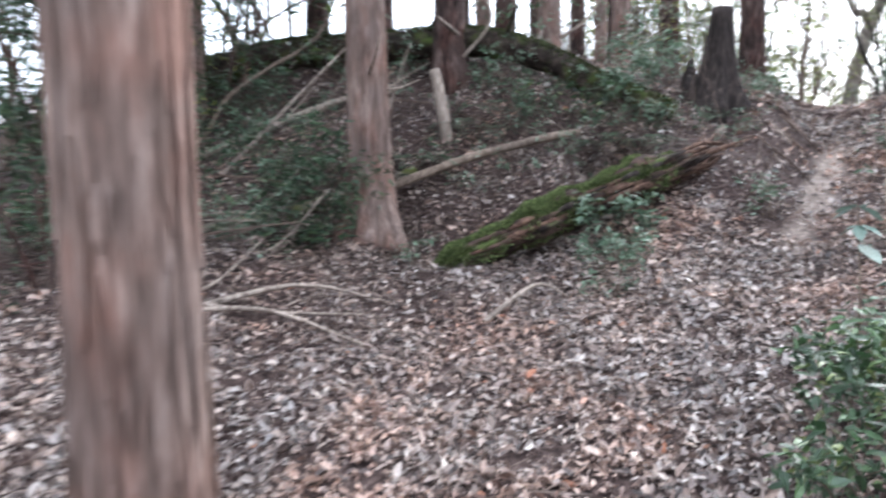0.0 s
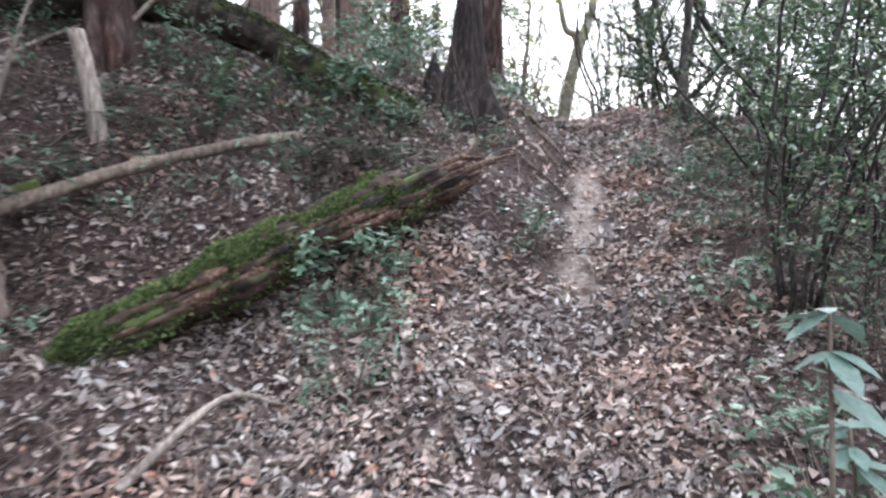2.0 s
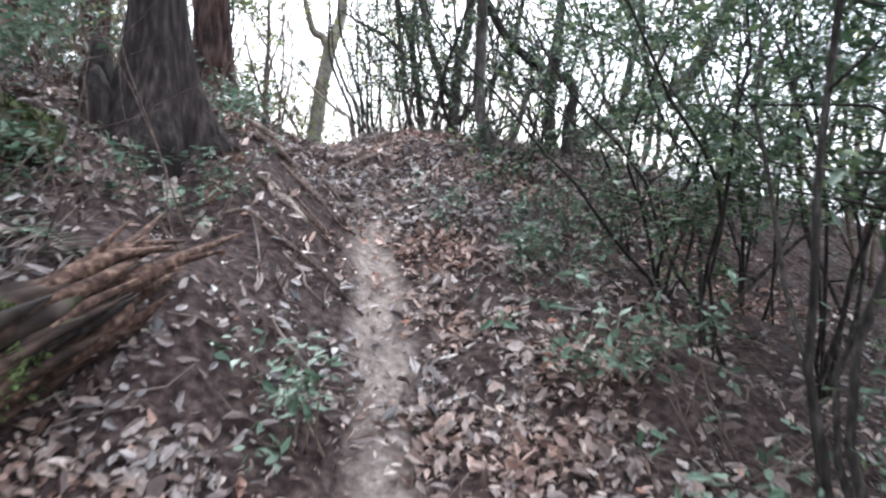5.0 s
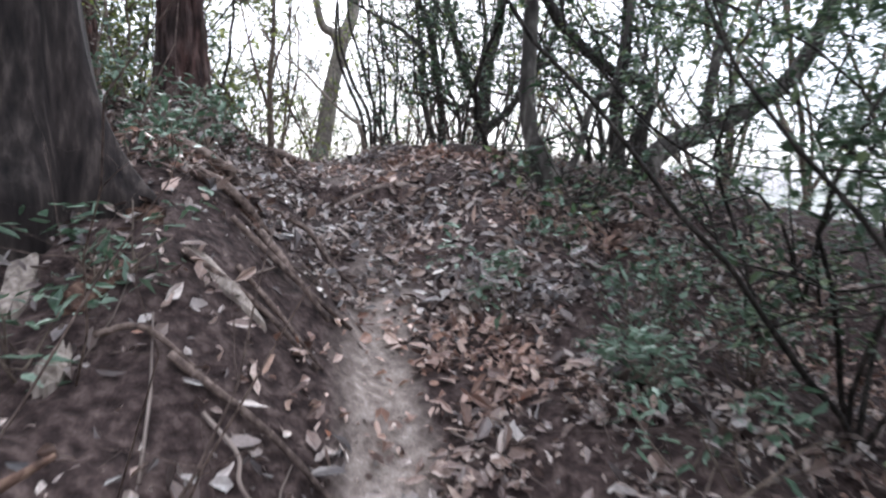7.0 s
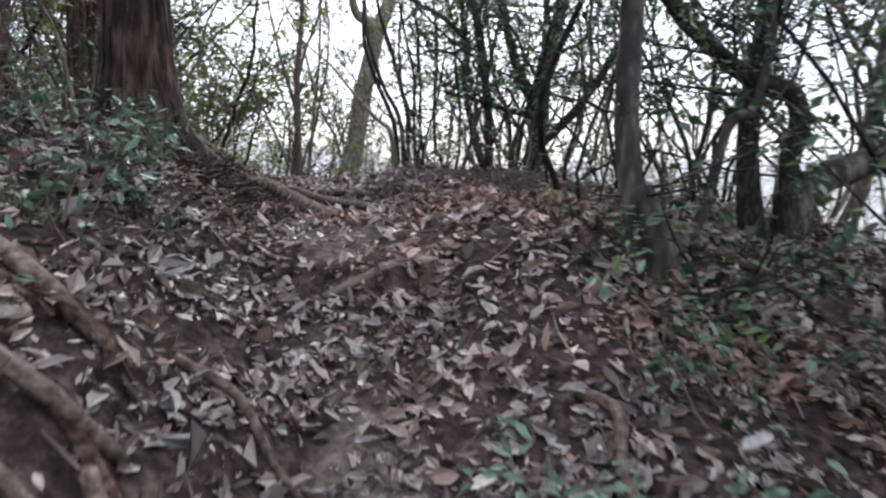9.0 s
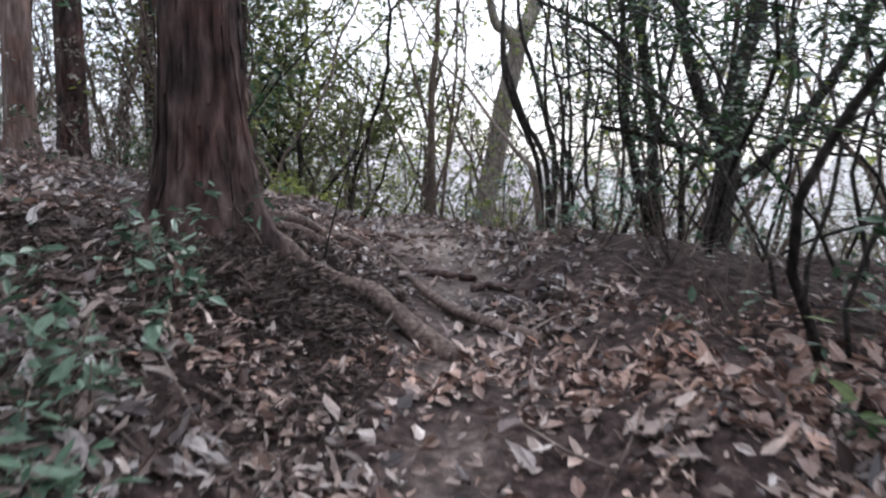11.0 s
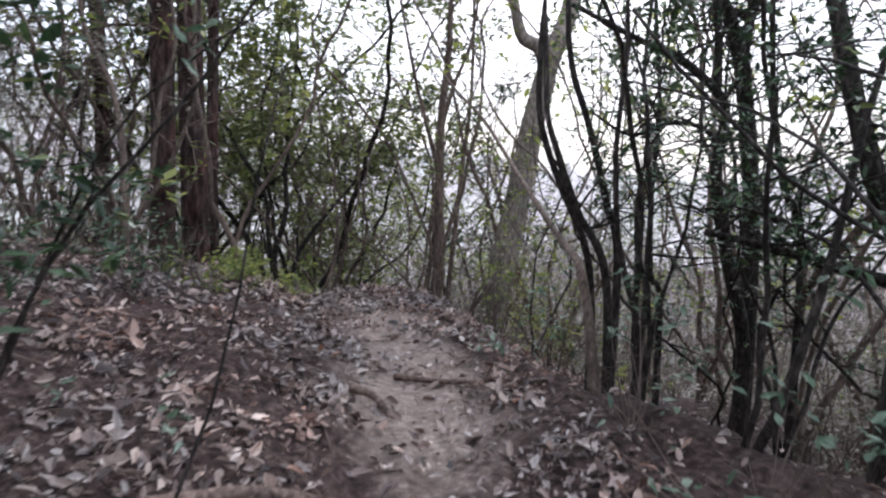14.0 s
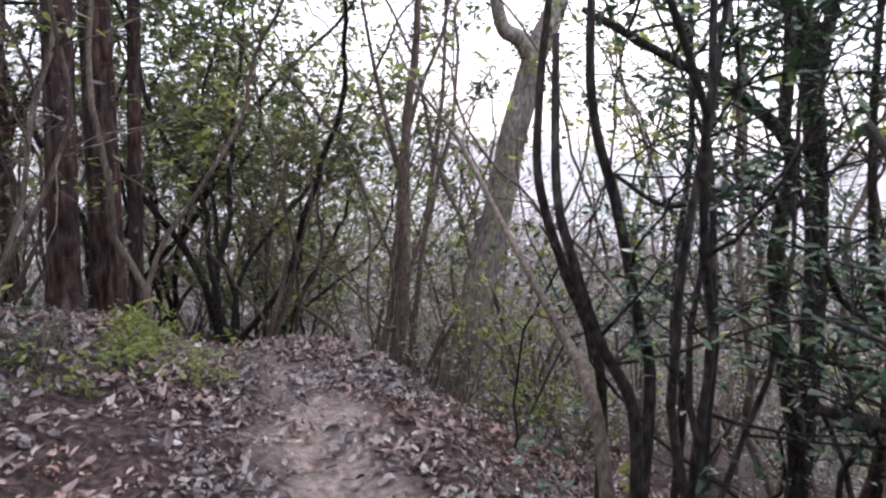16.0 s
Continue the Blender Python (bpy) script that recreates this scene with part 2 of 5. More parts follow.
def along(x, y):
    """How far along the trail and how far to its left a place lies."""
    x, y = np.asarray(x, float).ravel(), np.asarray(y, float).ravel()
    s, d, z = np.empty_like(x), np.empty_like(x), np.empty_like(x)
    for a in range(0, len(x), 4000):
        px, py = x[a:a + 4000, None], y[a:a + 4000, None]
        far = (px - TRAIL_P[:, 0]) ** 2 + (py - TRAIL_P[:, 1]) ** 2
        w = np.exp(-(far - far.min(1, keepdims=True)) / (0.08 + 0.25 * far.min(1, keepdims=True)))
        w /= w.sum(1, keepdims=True)
        n = far.argmin(1)
        s[a:a + 4000], z[a:a + 4000] = w @ TRAIL_S, w @ TRAIL_P[:, 2]
        off = np.c_[px[:, 0] - TRAIL_P[n, 0], py[:, 0] - TRAIL_P[n, 1]]
        side = TRAIL_D[n, 0] * off[:, 1] - TRAIL_D[n, 1] * off[:, 0]
        ahead_ = (TRAIL_D[n] * off).sum(1)
        d[a:a + 4000] = np.sign(side) * np.hypot(side, np.maximum(np.abs(ahead_) - 0.07, 0))
    return s, d, z


def land(x, y):
    x, y = np.asarray(x, float).ravel(), np.asarray(y, float).ravel()
    s, d, z = along(x, y)
    at = lambda v: np.interp(s, BANK_AT, v)  # noqa: E731
    over = np.maximum(d - at(BANK_FROM), 0)
    foot = at(BANK_FOOT)
    up = at(BANK_RISE) * smooth(0, 1, (d - foot + 0.04) / 0.9) + at(BANK_SLOPE) * 3.6 * np.tanh(over / 3.6) - 0.10 * np.maximum(d - 6.5, 0) ** 1.1
    under = np.maximum(-d - at(EDGE), 0)
    down = at(LIP) * smooth(0.35, 0.8, -d) - at(FALL) * 1.5 * np.tanh(under / 1.5) - 0.10 * np.maximum(under - 1.0, 0) ** 1.35 * (1 - 0.55 * smooth(30, 60, under))
    z = z + np.where(d > 0, up, down)
    z = z + 0.05 * ripple(x, y, 1.3, 3) * smooth(0.3, 1.2, np.abs(d)) + 0.018 * ripple(x, y, 0.45, 5) + 0.012 * ripple(x, y, 0.21, 6) * smooth(0.2, 0.5, np.abs(d)) + 0.1 * ripple(x, y, 4, 7) * smooth(1.5, 4, np.abs(d))
    z = z - 0.05 * np.exp(-(d / 0.28) ** 2)
    # worn step of earth across the trail
    z = z + 0.11 * smooth(-0.03, 0.03, s - 15.68 - 0.04 * np.sin(d * 9)) * np.exp(-((d + 0.15) / 0.6) ** 4) * (1 - smooth(0.3, 1.6, s - 15.68))
    for mx, my, rx, ry, h in MOUNDS:
        z = z + h * np.exp(-((x - mx) / rx) ** 2 - ((y - my) / ry) ** 2)
    # the valley and the hills across it
    r = np.hypot(x - 4, y - 9)
    low = -9 + 2.0 * ripple(x, y, 40, 11)
    hill = -9 + 5 * smooth(35, 150, r) + 4 * ripple(x, y, 70, 13) * smooth(40, 90, r) + 2 * smooth(60, 170, r) * smooth(0, 60, -x + 5)
    k = smooth(13, 34, r)
    return z * (1 - k) + (np.where(r < 40, low, np.maximum(hill, low))) * k


def ground_z(x, y):
    return float(land([x], [y])[0])


def spread(lo, hi, step, reach, growth=1.16):
    mid = list(np.arange(lo, hi + step / 2, step))
    out, inn, g = [], [], step
    a, b = mid[0], mid[-1]
    while b < reach:
        g *= growth
        a, b = a - g, b + g
        out.append(b), inn.append(a)
    return np.array(inn[::-1] + mid + out)


# ---------------------------------------------------------------- mesh helpers


def mesh_of(name, v, f, material, smooth_shaded=True):
    """A mesh from arrays of places and of faces with one number of corners."""
    v, f = np.ascontiguousarray(v, dtype=np.float32), np.ascontiguousarray(f, dtype=np.int32)
    me = bpy.data.meshes.new(name)
    me.vertices.add(len(v))
    me.vertices.foreach_set("co", v.ravel())
    me.loops.add(f.size)
    me.loops.foreach_set("vertex_index", f.ravel())
    me.polygons.add(len(f))
    me.polygons.foreach_set("loop_start", np.arange(0, f.size, f.shape[1], dtype=np.int32))
    me.polygons.foreach_set("use_smooth", np.full(len(f), smooth_shaded))
    me.update(calc_edges=True)
    me.materials.append(material)
    return me


class Geo:
    """Gathers tubes of quads into one mesh."""

    def __init__(self):
        self.v, self.f, self.n = [], [], 0

    def add(self, v, f):
        self.v.append(np.asarray(v, float))
        self.f.append(np.asarray(f, int) + self.n)
        self.n += len(v)

    def tube(self, pts, radii, sides=7, rough=0.0, rng=None, ridges=None):
        pts, radii = np.asarray(pts, float), np.asarray(radii, float)
        along_ = np.gradient(pts, axis=0)
        along_ /= np.linalg.norm(along_, axis=1)[:, None] + 1e-9
        ref = np.array([1.0, 0, 0]) if abs(along_[0, 0]) < 0.8 else np.array([0, 1.0, 0])
        u = ref - along_ * (along_ @ ref)[:, None]
        u /= np.linalg.norm(u, axis=1)[:, None] + 1e-9
        w = np.cross(along_, u)
        a = np.linspace(0, 2 * np.pi, sides, endpoint=False)
        r = np.repeat(radii[:, None], sides, 1)
        if rough and rng is not None:
            r = r * (1 + rough * rng.uniform(-1, 1, r.shape))
        if ridges is not None:
            r = r * ridges
        v = pts[:, None] + r[..., None] * (np.cos(a)[None, :, None] * u[:, None] + np.sin(a)[None, :, None] * w[:, None])
        k, m = len(pts), sides
        i, j = np.meshgrid(np.arange(k - 1), np.arange(m), indexing="ij")
        q = np.stack([i * m + j, i * m + (j + 1) % m, (i + 1) * m + (j + 1) % m, (i + 1) * m + j], -1).reshape(-1, 4)
        v = np.r_[v.reshape(-1, 3), pts[:1], pts[-1:]]
        c0, c1 = k * m, k * m + 1
        jj = np.arange(0, m, 2)
        cap0 = np.stack([np.full(len(jj), c0), (jj + 2) % m if m % 2 == 0 else np.minimum(jj + 2, m) % m, (jj + 1) % m, jj], -1)
        b = (k - 1) * m
        cap1 = np.stack([np.full(len(jj), c1), b + jj, b + (jj + 1) % m, b + ((jj + 2) % m if m % 2 == 0 else np.minimum(jj + 2, m) % m)], -1)
        if m % 2:
            cap0, cap1 = cap0[:-1], cap1[:-1]
        self.add(v, np.r_[q, cap0, cap1])

    def mesh(self, name, material):
        return mesh_of(name, np.concatenate(self.v), np.concatenate(self.f), material)


def curve_through(pts, steps=5):
    """Points along a smooth curve through the given ones."""
    p = np.asarray(pts, float)
    p = np.r_[[2 * p[0] - p[1]], p, [2 * p[-1] - p[-2]]]
    out = []
    for n in range(1, len(p) - 2):
        for t in np.linspace(0, 1, steps, endpoint=False):
            a, b, c, d = p[n - 1:n + 3]
            out.append(0.5 * (2 * b + (c - a) * t + (2 * a - 5 * b + 4 * c - d) * t ** 2 + (3 * b - a - 3 * c + d) * t ** 3))
    return np.array(out + [p[-2]])


def leaves_of(places, ways, ups, length, width, rng, fold=0.25, curl=0.0, plain=False):
    """Pointed leaves with a fold along the middle: two faces each, of five corners, or of four where plain."""
    n = len(places)
    ways = ways / (np.linalg.norm(ways, axis=1)[:, None] + 1e-9)
    side = np.cross(ways, ups)
    side /= np.linalg.norm(side, axis=1)[:, None] + 1e-9
    nor = np.cross(side, ways)
    L = (length * rng.uniform(0.5, 1.4, n))[:, None]
    Wd = (width * rng.uniform(0.6, 1.2, n))[:, None] * (L / np.mean(length))
    f = fold * rng.uniform(0.2, 1.6, n)[:, None]
    c = curl * rng.uniform(-0.6, 1.0, n)[:, None]
    def rim(at, out, lift):
        return [places + ways * L * at + k * side * Wd * out + nor * (Wd * f * out * 2 + L * c * lift) for k in (1, -1)]

    (l1, r1), (l2, r2), (l3, r3) = rim(0.16, 0.3, 0.0), rim(0.45, 0.5, 0.25), rim(0.78, 0.3, 0.7)
    tip = places + ways * L + nor * L * c
    if plain:
        (l2, r2), (l3, r3) = rim(0.3, 0.5, 0.1), rim(0.7, 0.36, 0.6)
        v = np.stack([places, l2, l3, tip, r3, r2], 1).reshape(-1, 3)
        k = np.arange(n)[:, None] * 6
        v = v + rng.normal(0, 0.04, v.shape) * np.repeat(L, 6, 0)
        return v, np.concatenate([k + [0, 1, 2, 3], k + [0, 3, 4, 5]], 0)
    v = np.stack([places, l1, l2, l3, tip, r3, r2, r1], 1).reshape(-1, 3)
    k = np.arange(n)[:, None] * 8
    return v, np.concatenate([k + [0, 1, 2, 3, 4], k + [0, 4, 5, 6, 7]], 0)


def thing(name, x, y, label, category, group="", z=None, kind="", turn=0.0):
    ob = new(name)
    ob.empty_display_size = 0.1
    ob.matrix_world = pose(x, y, ground_z(x, y) if z is None else z, 0, 0, turn)
    return tagged(ob, label, category, group, kind)


def part(name, data, parent, label=""):
    """A mesh as a part of a thing, in the thing's own measure."""
    ob = new(name, data)
    ob.parent = parent
    if label:
        ob["label"] = label
    return ob


def rnd_dirs(rng, n):
    v = rng.normal(size=(n, 3))
    return v / np.linalg.norm(v, axis=1)[:, None]


# ---------------------------------------------------------------- ground
GX, GY = spread(-4, 11, 0.055, 420), spread(-1, 19, 0.055, 420)


def make_ground():
    gx, gy = np.meshgrid(GX, GY, indexing="xy")
    x, y = gx.ravel(), gy.ravel()
    z = land(x, y)
    rows, cols = gx.shape
    i, j = np.meshgrid(np.arange(rows - 1), np.arange(cols - 1), indexing="ij")
    q = np.stack([i * cols + j, i * cols + j + 1, (i + 1) * cols + j + 1, (i + 1) * cols + j], -1).reshape(-1, 4)
    me = mesh_of("ground", np.c_[x, y, z], q, SOIL)
    s, d, _ = along(x, y)
    beside = 0.1 * np.exp(-((s - 13) / 1.3) ** 4)
    near = np.exp(-((d - beside) / np.interp(s, [0, 8, 11, 12.5, 14, 15, 17, 19.5, 24], [0.26, 0.26, 0.22, 0.16, 0.18, 0.25, 0.4, 0.5, 0.55])) ** 2)
    bare = np.exp(-((s - 13.4) / 1.0) ** 2 - ((d - 0.75) / 0.5) ** 2)
    worn = near * np.interp(s, [0, 8, 9.5, 11, 13, 15.5, 17, 19, 20.5, 24, 25.5], [0.15, 0.18, 0.25, 0.35, 1.1, 0.5, 0.35, 0.5, 1.05, 0.55, 0.4]) + 0.12 * bare
    # Soil stays darker in a band along the earth step.
    worn = worn * (1 - 0.95 * np.exp(-((s - 15.62) / 0.16) ** 2))
    a = me.attributes.new("trodden", "FLOAT", "POINT")
    a.data.foreach_set("value", worn.astype(np.float32))
    return tagged(new("ground", me), "sloping forest floor of dark soil with a worn earth trail", "ground", kind="structure")


make_ground()


def litter():
    """Fallen leaves, thick beside the trail, thinner on the trodden earth and the bare bank."""
    rng = np.random.RandomState(5)
    n = 1750000
    x, y = rng.uniform(-7.5, 12.5, n), rng.uniform(-6, 19, n)
    s, d, _ = along(x, y)
    keep = np.abs(d) < np.where(d > 0, 6.5, 3.5)
    dens = np.exp(-np.maximum(np.abs(d) - 2.0, 0) / np.where(d > 0, 2.6, 1.6)) * np.interp(s, [0, 11, 13.5, 15, 17, 22], [1, 1, 0.85, 0.9, 0.6, 0.62])
    dens *= 1 - 0.95 * np.exp(-((d - 0.1 * np.exp(-((s - 13) / 1.3) ** 4)) / np.interp(s, [0, 11.5, 12.5, 14, 17, 19.5], [0.22, 0.22, 0.16, 0.18, 0.24, 0.42])) ** 4) * np.interp(s, [0, 8.5, 10, 12.4, 13.8, 14.4, 16, 18, 20, 21.5, 24], [0.0, 0.0, 0.15, 0.6, 0.85, 0.3, 0.25, 0.55, 0.72, 0.6, 0.15])
    dens *= 1 - 0.45 * np.exp(-(d / 0.6) ** 2) * smooth(17, 18.5, s) * (1 - smooth(21.3, 22.6, s))
    dens *= 1 - 0.86 * np.exp(-((s - 13.3) / 1.4) ** 4 - ((d - 0.85) / 0.75) ** 4)
    dens *= 1 - 0.5 * smooth(0.5, 1.0, -d) * smooth(12, 13, s) * (1 - smooth(14.6, 15.2, s))
    dens *= 1 - 0.5 * smooth(1.0, 2.0, d) * smooth(6.0, 8.5, s) * (1 - smooth(17, 19, s))
    dens *= 1 - 0.8 * np.exp(-((x - 5.45) / 0.85) ** 2 - ((y - 10.7) / 0.8) ** 2)
    patch = 0.56 + 0.5 * ripple(x, y, 1.1, 21) + 0.5 * ripple(x, y, 0.35, 22)
    dens *= np.exp(-np.maximum(0.8 - y, 0) / 1.5) * np.exp(-np.maximum(-3.5 - x, 0) / 1.2)
    dens *= 1 - 0.94 * smooth(0.45, 1.0, -d) * smooth(16.2, 17.5, s) * (1 - smooth(20.6, 21.6, s))
    dens *= 1 - 0.5 * smooth(0.5, 1.0, d) * smooth(16.2, 17.5, s)
    dens *= 1 - 0.72 * smooth(0.6, 1.3, -d) * (1 - smooth(13, 14, s))
    start = 1 - smooth(10.5, 12.5, s)
    keep &= rng.uniform(size=n) < dens * np.clip(patch + 0.35 * start, 0.07 + 0.2 * start, 1.0)
    x, y, start = x[keep], y[keep], start[keep]
    n = len(x)
    e = 0.04
    z = land(x, y)
    nx, ny = (land(x + e, y) - z) / e, (land(x, y + e) - z) / e
    nor = np.c_[-nx, -ny, np.ones(n)]
    nor /= np.linalg.norm(nor, axis=1)[:, None]
    nor = nor + rng.normal(0, 0.42, (n, 3))
    a = rng.uniform(0, 6.283, n)
    ways = np.c_[np.cos(a), np.sin(a), np.zeros(n)]
    ways = ways - nor * (ways * nor).sum(1)[:, None] / (nor * nor).sum(1)[:, None]
    v, f = leaves_of(np.c_[x, y, z + rng.uniform(0.004, 0.035, n)], ways, nor, (0.068 - 0.012 * start) * rng.choice([0.4, 0.7, 1.0, 1.2], n, p=[0.34, 0.3, 0.28, 0.08]), 0.0215, rng, 0.35, 0.5, True)
    ob = new("leaf_litter", mesh_of("leaf_litter", v, f, DRY_LEAF, False))
    tagged(ob, "thick scattered layer of dry brown fallen leaves on the forest floor", "leaves", kind="stuff")


litter()

# ---------------------------------------------------------------- trees


def cedar_trunk(r, h, rng, flare=0.6, lean=(0.0, 0.0), sides=48, rings=64):
    t = np.linspace(0, 1, rings) ** 1.8
    z = -0.25 + t * (h + 0.25)
    zz = np.maximum(z, 0)
    rad = r * (1 - 0.45 * zz / h) * (1 + flare * np.exp(-zz / (1.6 * r)))
    a = np.linspace(0, 2 * np.pi, sides, endpoint=False)
    ph = rng.uniform(0, 6.28, 4)
    lobes = 0.5 * np.cos(5 * a + ph[0]) + 0.35 * np.cos(7 * a + ph[1]) + 0.3 * np.cos(3 * a + ph[2])
    but = 1 + np.exp(-zz / (1.5 * r))[:, None] * 0.42 * flare * lobes[None]
    strips = np.cumsum(rng.normal(0, 0.35, (rings, sides)), 0) * 0.12 + rng.normal(0, 1, sides)[None]
    strips = 0.045 * np.clip(strips, -2, 2)
    pts = np.c_[lean[0] * z + 0.02 * np.sin(z * 0.7 + ph[3]), lean[1] * z, z]
    g = Geo()
    g.tube(pts, rad, sides, ridges=but * (1 + strips))
    return g, pts, rad[:, None] * but * (1 + strips)


def bark_strips(pts, rad, rng, n, top):
    """Thin peeling strips of bark that stand off the trunk."""
    rings, sides = rad.shape
    k = rng.randint(0, sides, n)
    z0, L = rng.uniform(0.05, top, n), rng.uniform(0.12, 0.6, n)
    half = rng.uniform(0.25, 0.6, n) * 2 * np.pi / sides * 1.6
    v, f = [], []
    for a0, z, ln, h in zip(k, z0, L, half):
        zz = np.linspace(z, z + ln, 5)
        w = np.sin(np.linspace(0.25, 2.9, 5)) * h
        lift = 0.004 + 0.012 * rng.uniform(0, 1, 5) * np.array([1.0, 0.4, 0.2, 0.4, 1.0])
        a = a0 * 2 * np.pi / sides + np.cumsum(rng.normal(0, 0.02, 5))
        row = np.interp(zz, pts[:, 2], np.arange(rings))
        i0 = row.astype(int).clip(0, rings - 1)
        base = rad[i0, a0]
        ring = []
        for s_, out in ((-1, 0.3), (0, 1.0), (1, 0.3)):
            an, r_ = a + s_ * w, base + lift * out + 0.003
            ring.append(np.c_[np.interp(zz, pts[:, 2], pts[:, 0]) + r_ * np.cos(an), np.interp(zz, pts[:, 2], pts[:, 1]) + r_ * np.sin(an), zz])
        o = len(v) * 15
        v.append(np.concatenate(ring))
        for q in range(4):
            f += [(o + q, o + 5 + q, o + 6 + q, o + 1 + q), (o + 5 + q, o + 10 + q, o + 11 + q, o + 6 + q)]
    return np.concatenate(v), np.array(f)


def frond_cloud(rng, centres, n, spread_, length=0.16, width=0.035):
    c = centres[rng.randint(0, len(centres), n)] + rng.normal(0, 1, (n, 3)) * spread_
    w = rnd_dirs(rng, n) * (1, 1, 0.5) + (0, 0, -0.25)
    up = np.tile((0.0, 0, 1), (n, 1)) + rng.normal(0, 0.3, (n, 3))
    return leaves_of(c, w, up, length, width, rng, 0.2, 0.2, True)


def cedar(name, x, y, r, h, label, seed, flare=0.6, lean=(0, 0), mat=None, stubs=5, group="", crown=1600, first=4.5, strips=0):
    rng = np.random.RandomState(seed)
    t = thing(name, x, y, label, "tree", group)
    g, pts, rad = cedar_trunk(r, h, rng, flare, lean)
    part("trunk", g.mesh("trunk", mat or CEDAR), t)
    if strips:
        v, f = bark_strips(pts, rad, rng, strips, 4.0)
        part("loose_bark", mesh_of("loose_bark", v, f, mat or CEDAR), t)["kind"] = "stuff"
    top = lambda q: np.array([np.interp(q, pts[:, 2], pts[:, k]) for k in range(3)])  # noqa: E731
    for _ in range(stubs):
        q = rng.uniform(1.2, min(h * 0.6, 5.0))
        a = rng.uniform(0, 6.28)
        L = rng.uniform(0.15, 0.9)
        p0 = top(q)
        way = np.array([math.cos(a), math.sin(a), rng.uniform(-0.2, 0.35)])
        gb = Geo()
        gb.tube([p0 + way * r * 0.5, p0 + way * (r * 0.6 + L * 0.5) + (0, 0, -0.03), p0 + way * (r * 0.6 + L)], [0.016, 0.011, 0.004], 6)
        part("dead_branch", gb.mesh("dead_branch", DEADWOOD), t, "broken dead branch stub")
    if crown:
        gl, cents = Geo(), []
        for k in range(26):
            q = rng.uniform(first, h * 0.98)
            a = rng.uniform(0, 6.28)
            L = (0.5 + 1.5 * (1 - (q - first) / (h - first))) * rng.uniform(0.7, 1.2)
            way = np.array([math.cos(a), math.sin(a), -0.1])
            p0 = top(q)
            line = curve_through([p0, p0 + way * L * 0.5 + (0, 0, 0.05), p0 + way * L + (0, 0, -0.25)], 4)
            gl.tube(line, np.linspace(0.03, 0.006, len(line)), 5)
            cents += list(line[2:])
        part("branchwork", gl.mesh("branchwork", mat or CEDAR), t)["kind"] = "stuff"
        v, f = frond_cloud(rng, np.array(cents), crown, 0.16, 0.22, 0.05)
        part("crown", mesh_of("crown", v, f, FROND, False), t, "dark drooping conifer foliage")
    return t


def grow(rng, start, way, length, r0, wander=0.25, rise=0.15, seg=0.16):
    """A crooked shoot: its points and radii."""
    n = max(4, int(length / seg))
    pts, w = [np.array(start, float)], np.array(way, float)
    for _ in range(n):
        w = w + rng.normal(0, wander, 3) * 0.5 + (0, 0, rise * 0.3)
        w /= np.linalg.norm(w)
        pts.append(pts[-1] + w * length / n)
    return np.array(pts), np.linspace(r0, r0 * 0.3, n + 1)


def branchy(rng, stems, twigs=5, twig_len=0.7, wander=0.3, sub=3, rise=0.1, low=0.3, flat=0.0, seg=0.13):
    """Side shoots of given stems: a list of (points, radii) and the places for leaves."""
    shoots, tips = [], []
    for pts, rad in stems:
        length = np.linalg.norm(np.diff(pts, axis=0), axis=1).sum()
        for _ in range(twigs):
            k = rng.randint(int(len(pts) * low), len(pts))
            a = rng.uniform(0, 6.28)
            way = np.array([math.cos(a), math.sin(a), rng.uniform(-0.1, 0.9) * (1 - flat)])
            L = twig_len * rng.uniform(0.5, 1.3)
            p, r = grow(rng, pts[k], way / np.linalg.norm(way), L, min(rad[k] * 0.55, 0.009), wander, rise, seg)
            shoots.append((p, r))
            tips += list(p[len(p) // 3:])
            for _ in range(sub):
                m = rng.randint(1, len(p))
                w2 = (p[m] - p[m - 1]) / (np.linalg.norm(p[m] - p[m - 1]) + 1e-9) + rng.normal(0, 0.6, 3)
                p2, r2 = grow(rng, p[m], w2 / np.linalg.norm(w2), L * rng.uniform(0.3, 0.6), r[m] * 0.6, wander, rise, seg)
                shoots.append((p2, r2))
                tips += list(p2[1:])
    return shoots, np.array(tips)


def off_trail(t, shoots, tips, margin):
    """Keeps the side shoots and leaves that do not hang into the way."""
    place, ends = np.array(t.matrix_world.translation), np.array([len(p) for p, _ in shoots])
    if not len(ends):
        return shoots, tips
    every = np.concatenate([p for p, _ in shoots]) + place
    low = every[:, 2] - land(every[:, 0], every[:, 1]) < 2.6
    bad = (np.abs(along(every[:, 0], every[:, 1])[1]) < margin) & low
    first = np.r_[0, np.cumsum(ends)[:-1]]
    hit = np.logical_or.reduceat(bad, first)
    w = tips + place
    keep = (np.abs(along(w[:, 0], w[:, 1])[1]) > margin) | (w[:, 2] - land(w[:, 0], w[:, 1]) > 2.7)
    return [s for s, h in zip(shoots, hit) if not h], tips[keep] if keep.any() else tips


def tubes(name, lines, mat, sides=6, rng=None, rough=0.0):
    g = Geo()
    for p, r in lines:
        g.tube(p, r, sides, rough, rng)
    return g.mesh(name, mat)


